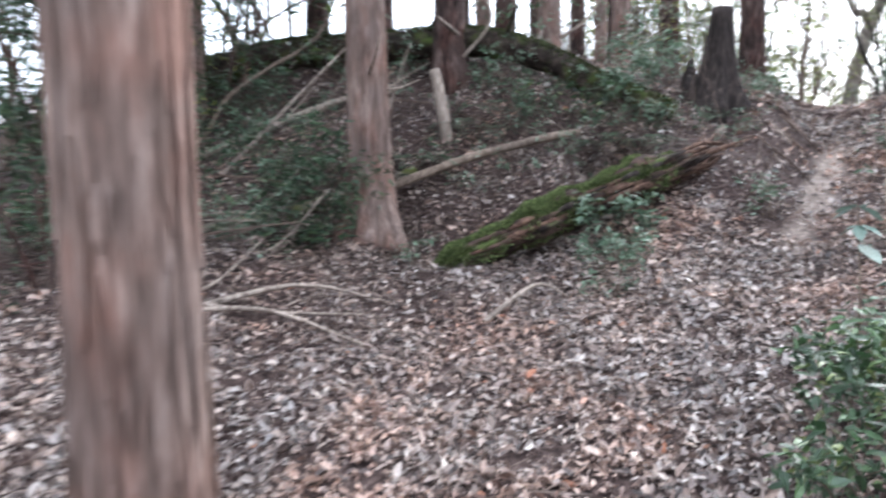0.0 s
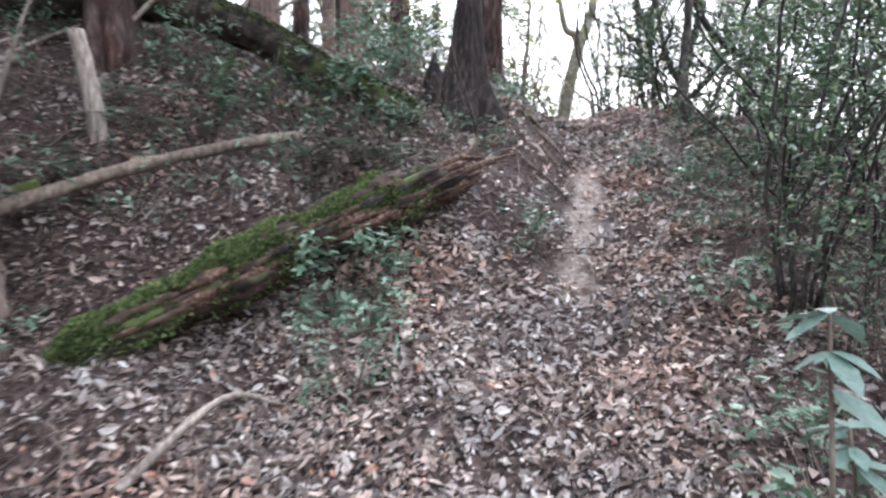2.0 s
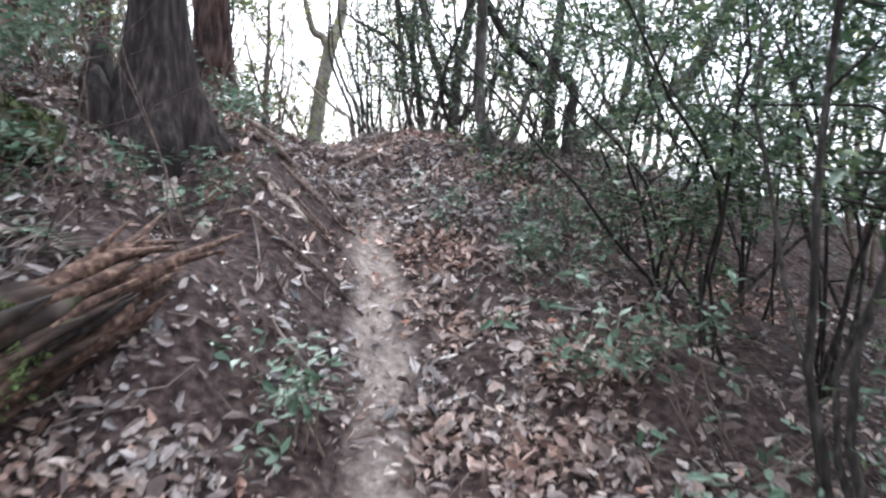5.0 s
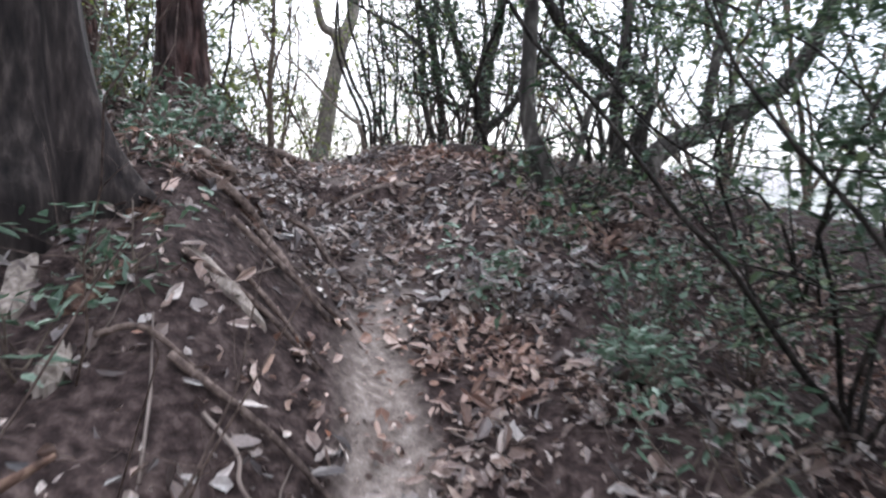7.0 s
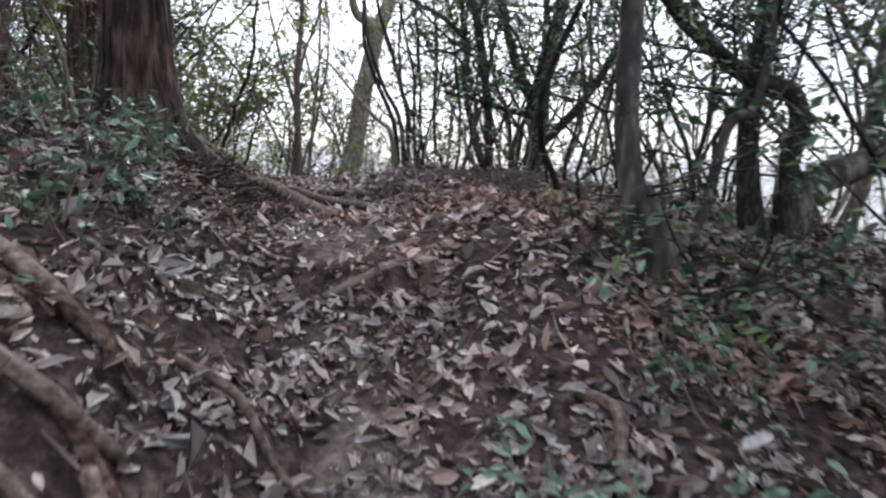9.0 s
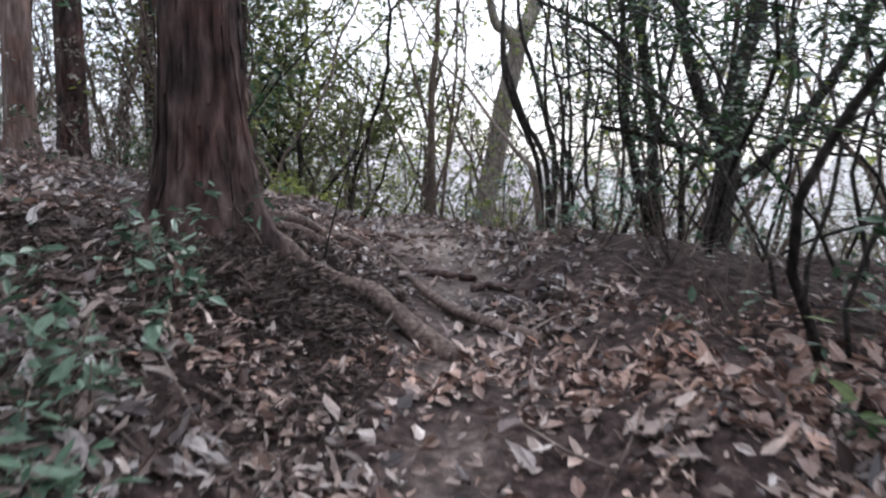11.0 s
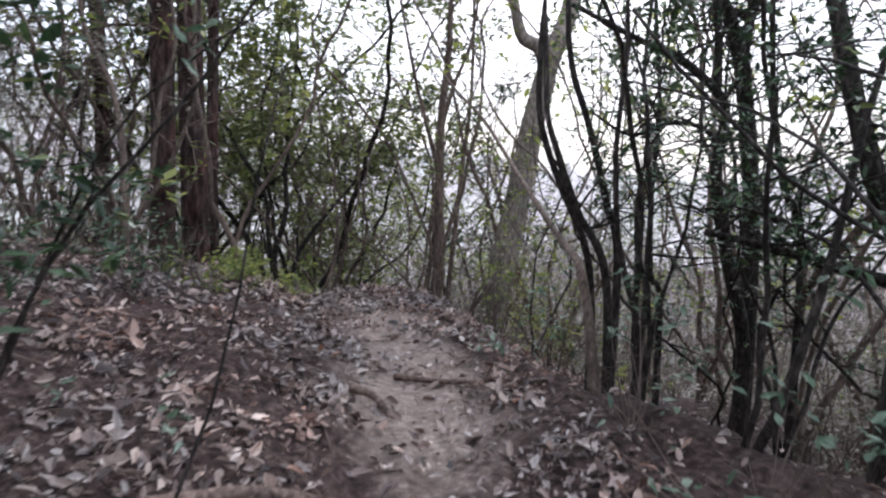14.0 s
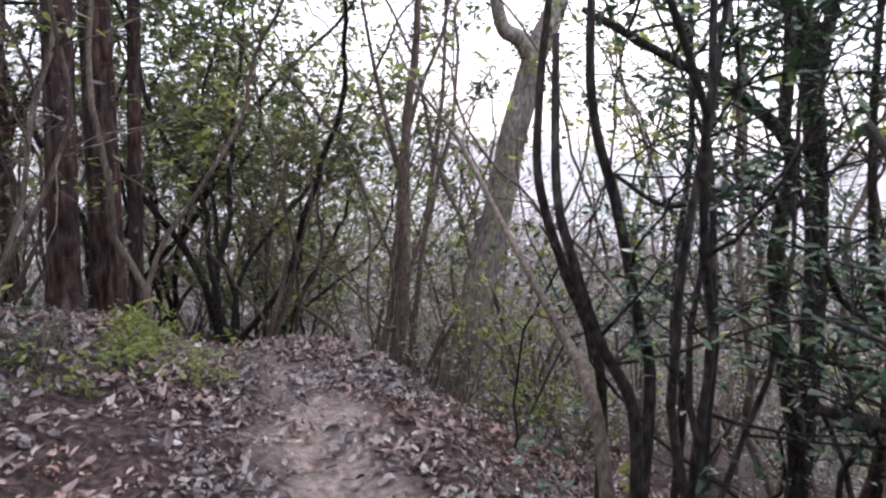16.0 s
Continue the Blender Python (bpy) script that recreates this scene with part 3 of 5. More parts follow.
def leaf_mesh(name, tips, n, length, width, mat, rng, near=0.05, droop=0.2, plain=True):
    # leaves stand in small clusters with gaps between them
    spots = tips[rng.randint(0, len(tips), max(1, n // 5))] + rng.normal(0, near, (max(1, n // 5), 3))
    c = spots[rng.randint(0, len(spots), n)] + rng.normal(0, length * 0.45, (n, 3))
    w = rnd_dirs(rng, n) * (1, 1, 0.45) + (0, 0, -droop)
    up = np.tile((0.0, 0, 1), (n, 1)) + rng.normal(0, 0.35, (n, 3))
    v, f = leaves_of(c, w, up, length, width, rng, 0.18, 0.12, plain)
    return mesh_of(name, v, f, mat, False)


def wild_tree(name, x, y, label, lines, seed, mat, leaf=EVERGREEN, leaves=600, twigs=6, twig_len=0.7, length=0.065, width=0.028,
              category="tree", group="", sides=9, sub=3, low=0.35, near=0.05, z=None, rough=0.05, flat=0.0, margin=0.95):
    """A tree from its main limbs, given as (points in metres from its base, radius below, radius above)."""
    rng = np.random.RandomState(seed)
    t = thing(name, x, y, label, category, group, z)
    stems = []
    for n, (pts, r0, r1) in enumerate(lines):
        p = curve_through(pts, 6)
        r = np.linspace(r0, r1, len(p))
        if n == 0:
            r = r * (1 + 0.6 * np.exp(-np.arange(len(p)) / 2.0))
        stems.append((p, r))
        part("trunk" if n == 0 else "limb", tubes("limb", [(p, r)], mat, sides, rng, rough), t)
    shoots, tips = branchy(rng, stems, twigs, twig_len, 0.35, sub, 0.1, low, flat)
    shoots, tips = off_trail(t, shoots, tips, margin)
    part("twigwork", tubes("twigwork", shoots, mat, 5), t)["kind"] = "stuff"
    if leaves:
        part("crown", leaf_mesh("crown", tips, leaves, length, width, leaf, rng, near), t)
    return t


def shrub(name, x, y, label, seed, height=2.0, stems=5, spread_=0.35, r0=0.018, mat=None, leaf=EVERGREEN, leaves=700, twigs=6, twig_len=0.5,
          length=0.06, width=0.026, group="", category="shrub", low=0.3, wander=0.3, sub=2, near=0.05, tilt=(0, 0), sink=0.06, margin=0.95, seg=0.13, thin=4):
    rng = np.random.RandomState(seed)
    t = thing(name, x, y, label, category, group)
    main = []
    for _ in range(stems):
        a = rng.uniform(0, 6.28)
        way = np.array([math.cos(a) * spread_ + tilt[0], math.sin(a) * spread_ + tilt[1], 1.0])
        base = (rng.normal(0, 0.05), rng.normal(0, 0.05), -sink)
        p, r = grow(rng, base, way / np.linalg.norm(way), height * rng.uniform(0.7, 1.15), r0 * rng.uniform(0.6, 1.2), wander, 0.25, 0.24)
        main.append((p, r))
        part("stem", tubes("stem", [(p, r)], mat or DARK_BARK, 7, rng, 0.06), t)
    shoots, tips = branchy(rng, main, twigs, twig_len, wander, sub, 0.15, low, 0.0, seg)
    shoots, tips = off_trail(t, shoots, tips, margin)
    if shoots:
        part("twigwork", tubes("twigwork", shoots, mat or DARK_BARK, thin), t)["kind"] = "stuff"
    if leaves:
        part("foliage", leaf_mesh("foliage", tips, leaves, length, width, leaf, rng, near), t)
    return t


def rel(x, y, *pts):
    """Places in the world as places from a base that stands on the ground."""
    z = ground_z(x, y)
    return [(p[0] - x, p[1] - y, p[2] - z) for p in pts]


# cedars along the walk
cedar("cedar_tree", -0.78, 1.62, 0.165, 9, "straight cedar trunk with pale reddish-brown peeling bark beside the trail", 1, 0.25, (0.0, 0), stubs=0, first=5.5, strips=260)
cedar("cedar_tree", -0.70, 6.5, 0.20, 11, "tall cedar with reddish-brown fibrous bark and flared foot in leaf litter", 2, 0.85, (-0.015, 0.0), stubs=4, first=5.5, strips=420)
cedar("cedar_tree", 5.15, 11.2, 0.185, 11, "large old cedar with deeply furrowed dark red bark and spreading roots", 3, 0.75, (-0.01, 0.0), mat=CEDAR_DARK, stubs=3, first=5.5, strips=520)
cedar("cedar_tree", 0.1, 8.75, 0.19, 9, "dark cedar behind the fallen trunk on the bank", 4, 0.5, (0.0, 0.02), mat=CEDAR_DARK, stubs=5, first=5)
for n, (x, y, r) in enumerate([(-0.9, 10.2, 0.15), (0.78, 13.6, 0.15), (1.15, 12.6, 0.2), (1.95, 12.4, 0.22), (2.7, 13.6, 0.14), (3.4, 13.0, 0.17), (-2.2, 12.0, 0.2),
                               (-3.4, 9.0, 0.18), (-4.6, 11.5, 0.22), (3.9, 16.6, 0.15), (4.35, 17.2, 0.17), (6.2, 19.0, 0.15), (5.5, 21.4, 0.12), (6.62, 19.3, 0.175), (7.0, 20.6, 0.09),
                               (2.6, 18.5, 0.2), (0.5, 17.5, 0.2), (-4.5, 5.2, 0.2)]):
    cedar("cedar_tree", x, y, r, 10.5 + (n % 4), "slender cedar trunk standing among others on the wooded ridge", 20 + n, 0.4, (0.01 * (n % 3 - 1), 0.01), mat=CEDAR if n % 2 and n < 11 else CEDAR_DARK,
          stubs=3, group="cedars on the ridge", crown=1200, first=4.0 + n % 3)

# leaning pale tree on the skyline
LX, LY = 10.5, 18.0
wild_tree("leaning_tree", LX, LY, "leaning grey tree with a forked trunk beyond the crest", [
    ([(-0.12, 0, -0.25)] + rel(LX, LY, (10.55, 18.0, 1.99), (10.72, 18.0, 2.85), (10.96, 18.0, 3.84), (11.12, 18.0, 4.76), (11.3, 18.0, 5.41), (11.42, 18.0, 5.85), (11.6, 18.0, 6.24), (11.73, 18.0, 6.6), (11.82, 18.05, 7.2), (11.9, 18.1, 9.5)), 0.215, 0.11),
    (rel(LX, LY, (11.36, 18.0, 5.75), (11.2, 18.02, 5.98), (10.97, 18.05, 6.08), (10.87, 18.1, 6.4), (10.74, 18.15, 7.0), (10.5, 18.3, 8.4)), 0.12, 0.05)], 51, GREY_BARK, YELLOW, 160, 6, 1.1, low=0.6, sides=16)

# thin pole that leans out of the thicket
PX_, PY_ = 8.48, 13.1
wild_tree("leaning_pole_tree", PX_, PY_, "thin bare pole-like tree leaning across the view", [
    ([(-0.05, -0.1, -0.15)] + rel(PX_, PY_, (8.53, 13.25, 3.15), (8.62, 13.5, 3.47), (8.79, 13.9, 3.57), (8.97, 14.5, 3.8), (9.22, 15.4, 4.2), (9.44, 16.4, 4.72), (9.59, 17.6, 5.29), (9.71, 18.6, 5.96)), 0.036, 0.014)],
    52, TWIG, YELLOW, 30, 7, 0.7, low=0.35)

# young forked tree below the trail
YX, YY = 9.9, 18.6
wild_tree("young_tree", YX, YY, "slim young tan tree forking into upright bare limbs", [
    ([(-0.05, 0, -0.2)] + rel(YX, YY, (9.89, 18.6, 1.89), (9.98, 18.6, 2.93), (9.96, 18.6, 3.8), (9.96, 18.6, 4.94), (10.05, 18.6, 5.74), (10.1, 18.65, 6.6), (10.2, 18.7, 8.2)), 0.10, 0.03),
    (rel(YX, YY, (9.97, 18.6, 4.1), (9.75, 18.7, 4.9), (9.55, 18.75, 5.7), (9.3, 18.8, 6.9)), 0.04, 0.016),
    (rel(YX, YY, (9.97, 18.6, 4.8), (10.15, 18.6, 5.4), (10.45, 18.6, 6.2), (10.6, 18.6, 7.6)), 0.035, 0.014),
    ([(0.1, 0.05, -0.2)] + rel(YX, YY, (10.1, 18.6, 1.9), (10.2, 18.62, 2.9), (10.35, 18.65, 4.2), (10.5, 18.7, 5.4), (10.55, 18.8, 7.2)), 0.05, 0.02),
    ([(-0.2, 0.05, -0.2)] + rel(YX, YY, (9.72, 18.65, 1.9), (9.85, 18.7, 2.6), (9.95, 18.7, 3.3)), 0.06, 0.03)], 53, TWIG, YELLOW, 120, 9, 1.1, low=0.4)

# crooked dark tree at the step
CX, CY = 6.45, 8.33
wild_tree("crooked_tree", CX - 0.08, CY - 0.06, "dark crooked evergreen trunk rising from a bulging rooted base", [
    (rel(CX, CY, (6.55, 8.28, 2.3), (6.5, 8.33, 2.56), (6.47, 8.42, 2.75), (6.5, 8.52, 3.15), (6.62, 8.6, 3.75), (6.75, 8.7, 5.2)), 0.065, 0.05),
    (rel(CX, CY, (6.42, 8.36, 2.35), (6.47, 8.36, 2.52), (6.56, 8.33, 2.56), (6.64, 8.26, 2.42)), 0.075, 0.06),
    (rel(CX, CY, (6.5, 8.36, 2.2), (6.5, 8.35, 2.52), (6.49, 8.36, 2.66), (6.48, 8.44, 2.86)), 0.15, 0.06),
    (rel(CX, CY, (6.46, 8.32, 2.42), (6.33, 8.26, 2.38), (6.22, 8.12, 2.3)), 0.045, 0.015),
    (rel(CX, CY, (6.53, 8.34, 2.55), (6.62, 8.2, 2.46), (6.6, 8.06, 2.36), (6.55, 7.9, 2.2)), 0.05, 0.025),
    (rel(CX, CY, (6.55, 8.33, 2.55), (6.75, 8.29, 2.74), (6.97, 8.3, 3.16), (7.2, 8.28, 3.32), (7.5, 8.3, 4.2)), 0.03, 0.018)], 54, CROOK_BARK, EVERGREEN, 1000, 9, 0.8, low=0.6)

BX, BY = 7.5, 8.32
wild_tree("bent_tree", BX, BY, "grey-brown twin trunk with a sharply bent elbow limb", [
    (rel(BX, BY, (7.45, 8.33, 2.3), (7.52, 8.45, 2.91), (7.58, 8.48, 3.25), (7.77, 8.53, 3.87), (7.9, 8.6, 5.2)), 0.065, 0.045),
    (rel(BX, BY, (7.57, 8.27, 2.35), (7.61, 8.28, 2.92), (7.68, 8.26, 3.16), (7.64, 8.31, 3.33), (7.42, 8.37, 3.36), (7.27, 8.49, 3.48), (6.97, 8.65, 3.78), (6.7, 8.9, 4.5)), 0.06, 0.04)],
    55, DARK_BARK, EVERGREEN, 1300, 11, 0.9, low=0.55)

AX, AY = 7.82, 8.36
wild_tree("sprawling_tree", AX, AY, "mossy tree whose thick limb sprawls low over the slope", [
    (rel(AX, AY, (7.78, 8.36, 2.3), (7.9, 8.36, 2.7), (8.2, 8.32, 2.88), (8.49, 8.21, 2.98), (8.99, 7.94, 3.27), (9.33, 7.68, 3.66), (9.6, 7.4, 4.6)), 0.105, 0.07),
    (rel(AX, AY, (8.5, 8.2, 2.98), (8.68, 8.22, 3.48), (9.0, 8.28, 4.2), (9.2, 8.3, 5.2)), 0.055, 0.03)], 56, CROOK_BARK, EVERGREEN, 2200, 14, 1.0, low=0.4)

RX, RY = 9.15, 11.6
wild_tree("spreading_tree", RX, RY, "dark broadleaf evergreen with heavy crooked limbs below the trail", [
    (rel(RX, RY, (9.1, 11.6, 2.1), (9.25, 11.66, 3.0), (9.4, 11.71, 3.6), (9.56, 11.81, 4.19), (9.85, 11.85, 4.9), (10.0, 11.9, 6.2)), 0.12, 0.06),
    (rel(RX, RY, (9.4, 11.72, 3.6), (9.22, 11.83, 3.95), (9.1, 11.93, 4.4), (9.05, 12.1, 5.1), (8.8, 12.3, 6.2)), 0.065, 0.035),
    (rel(RX, RY, (9.38, 11.72, 3.55), (9.1, 11.9, 3.62), (8.8, 12.1, 3.72), (8.5, 12.3, 3.8)), 0.04, 0.018),
    (rel(RX, RY, (9.3, 11.7, 3.2), (9.7, 11.4, 3.7), (10.0, 11.0, 4.6), (10.1, 10.8, 5.8)), 0.06, 0.03)], 57, DARK_BARK, EVERGREEN, 1500, 11, 0.9, low=0.35)

DX, DY = 10.05, 13.32
wild_tree("dark_tree", DX, DY, "dark twin-stemmed evergreen tree with an arching limb", [
    ([(-0.02, 0, -0.2)] + rel(DX, DY, (10.1, 13.3, 2.7), (9.84, 13.3, 3.5), (9.67, 13.3, 4.1), (9.72, 13.3, 4.54), (9.62, 13.3, 4.71), (9.23, 13.3, 4.91), (8.99, 13.32, 4.97), (8.7, 13.36, 5.07), (8.4, 13.45, 5.2)), 0.06, 0.014),
    ([(0.12, 0.02, -0.2)] + rel(DX, DY, (10.17, 13.35, 3.23), (10.09, 13.35, 4.11), (9.93, 13.35, 4.85), (9.76, 13.35, 5.24), (9.6, 13.35, 5.54), (9.5, 13.4, 7.0)), 0.07, 0.045),
    (rel(DX, DY, (9.91, 13.35, 4.95), (9.95, 13.35, 5.2), (10.0, 13.35, 5.52), (10.15, 13.4, 6.8)), 0.045, 0.03),
    (rel(DX, DY, (9.72, 13.3, 4.2), (9.5, 13.25, 4.42), (9.1, 13.2, 4.45), (8.8, 13.25, 4.36), (8.5, 13.3, 4.5)), 0.022, 0.009),
    (rel(DX, DY, (9.97, 13.35, 4.4), (9.98, 13.3, 4.2), (10.31, 13.3, 3.81), (10.82, 13.3, 3.56)), 0.03, 0.02),
    (rel(DX, DY, (9.62, 13.3, 4.7), (9.58, 13.28, 5.1), (9.45, 13.25, 5.8), (9.5, 13.2, 7.0)), 0.035, 0.02)], 58, DARK_BARK, EVERGREEN, 1500, 14, 1.1, low=0.3, near=0.08)
for n, (x, y, lines) in enumerate([
        (9.9, 14.0, [[(9.88, 14.0, 3.05), (9.76, 14.0, 3.29), (9.72, 14.0, 3.99), (9.75, 14.0, 4.42), (9.74, 14.0, 4.86), (9.7, 14.05, 5.58), (9.75, 14.1, 7.2)]]),
        (8.55, 13.05, [[(8.45, 13.0, 3.45), (8.21, 13.0, 3.87), (8.05, 13.0, 4.21), (7.98, 13.02, 4.46), (8.0, 13.1, 5.0)], [(8.62, 13.1, 3.55), (8.51, 13.1, 3.91), (8.35, 13.1, 4.37), (8.2, 13.1, 4.73), (8.15, 13.1, 5.18), (8.2, 13.2, 6.6)]]),
        (8.85, 13.6, [[(8.8, 13.6, 3.4), (8.51, 13.6, 4.02), (8.38, 13.6, 4.3), (8.31, 13.6, 4.56), (8.31, 13.6, 5.01), (8.33, 13.6, 5.4), (8.4, 13.7, 7.0)]]),
        (10.15, 12.9, [[(10.11, 12.9, 3.55), (9.86, 12.9, 4.07), (9.7, 12.9, 4.69), (9.63, 12.9, 5.31), (9.7, 13.0, 6.6)]])]):
    wild_tree("slim_evergreen", x, y, "slim wavy dark evergreen stem with small leaves below the trail", [
        ([(0.03 * k, 0.02 * k, -0.2)] + rel(x, y, *pts), 0.029, 0.014) for k, pts in enumerate(lines)], 620 + n, DARK_BARK, EVERGREEN, 420, 11, 0.8, length=0.05, width=0.022, group="slim evergreens", low=0.3, near=0.07)

# the trail-side thickets
shrub("evergreen_clump", 8.45, 12.7, "many-stemmed dark evergreen clump with gnarled leaning stems", 61, 3.2, 5, 0.2, 0.02, leaves=1500, length=0.05, width=0.022, twigs=9, twig_len=0.8, tilt=(0.1, -0.04), wander=0.3)
shrub("evergreen_clump", 8.15, 11.7, "dark twin-stemmed evergreen beside the trail", 62, 4.0, 2, 0.25, 0.024, leaves=900, length=0.048, width=0.021, twigs=9, twig_len=0.8)
for n, (x, y, h, k, lv) in enumerate([(8.9, 11.0, 3.8, 4, 900), (9.6, 12.6, 4.2, 4, 450), (9.2, 14.9, 3.6, 2, 120), (10.6, 13.9, 4.0, 3, 160), (7.7, 10.4, 3.6, 3, 380), (8.4, 10.0, 3.8, 4, 1000),
                                      (7.3, 9.6, 3.4, 3, 350), (6.9, 9.1, 3.4, 3, 260), (9.4, 9.6, 3.6, 5, 700), (8.0, 9.1, 3.5, 4, 420), (10.3, 10.4, 4.2, 5, 800), (10.9, 12.0, 4.2, 4, 500)]):
    shrub("evergreen_shrub", x, y, "crooked dark evergreen shrub with sparse small glossy leaves", 70 + n, h, max(2, k - 1), 0.22, 0.017, leaves=int(lv * 2.2), twigs=10, twig_len=0.7, group="evergreen thicket", wander=0.45, near=0.06, length=0.046, width=0.021)
# lower right thicket
shrub("multi_stemmed_bush", 3.85, 4.6, "bare-footed bush of many thin dark stems beside the trail", 91, 3.0, 8, 0.3, 0.017, leaf=THICKET, leaves=2200, twigs=8, twig_len=0.6, low=0.45, near=0.06, length=0.046, width=0.02, wander=0.4)
wild_tree("ringed_tree", 4.72, 4.36, "slim dark tree with mossy rings on its trunk", [([(0, 0, -0.15), (0.02, 0.03, 0.9), (0.06, 0.08, 2.0), (0.1, 0.1, 4.5)], 0.085, 0.06)], 92, MOSSY_BARK, EVERGREEN, 900, 10, 0.9, low=0.4)
for n, (x, y, h, k, lv) in enumerate([(3.6, 4.0, 0.9, 4, 260), (4.9, 5.6, 2.8, 5, 900), (5.7, 6.2, 3.0, 5, 500), (5.4, 5.2, 3.2, 5, 1000), (6.4, 6.9, 3.0, 4, 260), (6.4, 5.9, 3.6, 5, 900), (7.2, 6.9, 3.4, 5, 800),
                                      (5.0, 3.3, 3.0, 5, 900), (6.3, 4.4, 3.6, 6, 1100), (4.5, 2.4, 2.6, 5, 900), (6.0, 2.6, 3.4, 6, 1000), (7.6, 5.2, 3.8, 6, 900), (8.2, 6.6, 3.6, 5, 800), (7.2, 3.4, 3.6, 6, 900)]):
    shrub("evergreen_shrub", x, y, "leafy evergreen shrub with thin stems on the slope", 110 + n, h, k, 0.3, 0.013, wander=0.42, leaf=THICKET, leaves=int(lv * 5.2), twigs=9, twig_len=0.6, group="evergreen thicket", near=0.06, length=0.046, width=0.02)

# ---------------------------------------------------------------- fallen wood, stump and roots


def log_line(name, pts, r0, r1, mat, label, seed, sides=12, rough=0.10, category="log"):
    rng = np.random.RandomState(seed)
    p = curve_through(pts, 6)
    base = p[0].copy()
    t = thing(name, base[0], base[1], label, category, z=base[2])
    g = Geo()
    g.tube(p - base, np.linspace(r0, r1, len(p)), sides, rough, rng)
    part("log" if sides > 8 else "stick", g.mesh(name, mat), t)
    return t, p - base


def on_ground(x, y, up=0.0):
    return (x, y, ground_z(x, y) + up)


def mossy_log():
    rng = np.random.RandomState(200)
    a, b = np.array(on_ground(-0.04, 5.58, 0.0)), np.array((2.42, 6.6, 1.7))
    t = thing("mossy_log", a[0], a[1], "rotting fallen log covered in bright green moss with a splintered end", "log", z=a[2])
    way = b - a
    n = 48
    u = np.linspace(0, 1, n)
    pts = way * u[:, None] + np.c_[0 * u, 0 * u, 0.05 * np.sin(u * 3.1)]
    rad = np.interp(u, [0, 0.06, 0.4, 0.8, 1], [0.05, 0.12, 0.16, 0.175, 0.15])
    rad = rad * (1 + 0.10 * np.sin(u * 17 + 1) + 0.07 * np.sin(u * 41) + rng.normal(0, 0.03, n))
    g = Geo()
    sides = 28
    grain = rng.normal(0, 0.15, sides)[None] + np.cumsum(rng.normal(0, 0.045, (n, sides)), 0)
    ridges = 1 + np.clip(grain, -0.36, 0.22)
    g.tube(pts, rad, sides, ridges=ridges)
    part("log", g.mesh("log", DAMP_LOG), t)
    # splinters of the broken end
    w = way / np.linalg.norm(way)
    for k in range(24):
        off = rnd_dirs(rng, 1)[0] * 0.15
        L = rng.uniform(0.2, 0.65)
        gs = Geo()
        s0 = pts[-1] + off * (1, 1, 0.9) - w * 0.2
        gs.tube([s0, s0 + w * (0.2 + L * 0.5) + rng.normal(0, 0.02, 3), s0 + w * (0.2 + L) + rng.normal(0, 0.04, 3)], [0.035, 0.025, 0.006], 5)
        part("splinter", gs.mesh("splinter", ROTTEN), t, "reddish splintered wood")
    # decayed front, split into long shards
    side_ = np.cross(w, (0, 0, 1.0))
    for k in range(64):
        q, tilt_ = rng.uniform(0.1, 0.96), rng.uniform(0.75, 2.0)
        L = rng.uniform(0.25, 0.8)
        out_ = side_ * math.sin(tilt_) + np.array([0, 0, math.cos(tilt_)])
        R = float(np.interp(q, u, rad)) * rng.uniform(0.98, 1.16)
        s0 = way * q + np.array([0, 0, 0.05 * math.sin(q * 3.1)]) + out_ * R
        th = rng.uniform(0.016, 0.042)
        gs = Geo()
        gs.tube([s0 - w * L * 0.5 - out_ * 0.03, s0 - w * L * 0.2 + rng.normal(0, 0.008, 3), s0 + w * L * 0.2 + rng.normal(0, 0.012, 3), s0 + w * L * 0.5 + out_ * rng.uniform(-0.04, 0.05)], [th * 0.4, th, th * 0.9, 0.004], 5)
        part("splinter", gs.mesh("splinter", (ROTTEN, STUMP, ROTTEN, BLACK_LOG, DAMP_LOG)[k % 5]), t, "reddish splintered wood")
    # moss cushions on the upper side
    m = 32000
    uu = rng.uniform(0.0, 1.0, m) ** 1.25 * 0.93
    ang = rng.normal(0.3, 0.85, m)
    side = np.cross(w, (0, 0, 1))
    side /= np.linalg.norm(side)
    upv = np.cross(side, w)
    keep = (0.55 + 0.5 * np.sin(uu * 19 + 2 * np.sin(ang * 3)) + 0.3 * np.sin(uu * 47)) > rng.uniform(-0.1, 0.72, m)
    uu, ang = uu[keep], ang[keep]
    R = np.interp(uu, u, rad) * (1.05 + 0.08 * np.sin(uu * 31 + 3 * ang) * np.sin(uu * 13 - 2 * ang))
    nor = np.sin(ang)[:, None] * side + np.cos(ang)[:, None] * upv
    c = way * uu[:, None] + np.c_[0 * uu, 0 * uu, 0.05 * np.sin(uu * 3.1)] + nor * R[:, None]
    v, f = leaves_of(c, nor + rng.normal(0, 0.5, (len(c), 3)), rnd_dirs(rng, len(c)), 0.028, 0.016, rng, 0.1, 0.1, True)
    ob = part("moss", mesh_of("moss", v, f, MOSS, False), t, "bright green moss")
    ob["kind"] = "stuff"


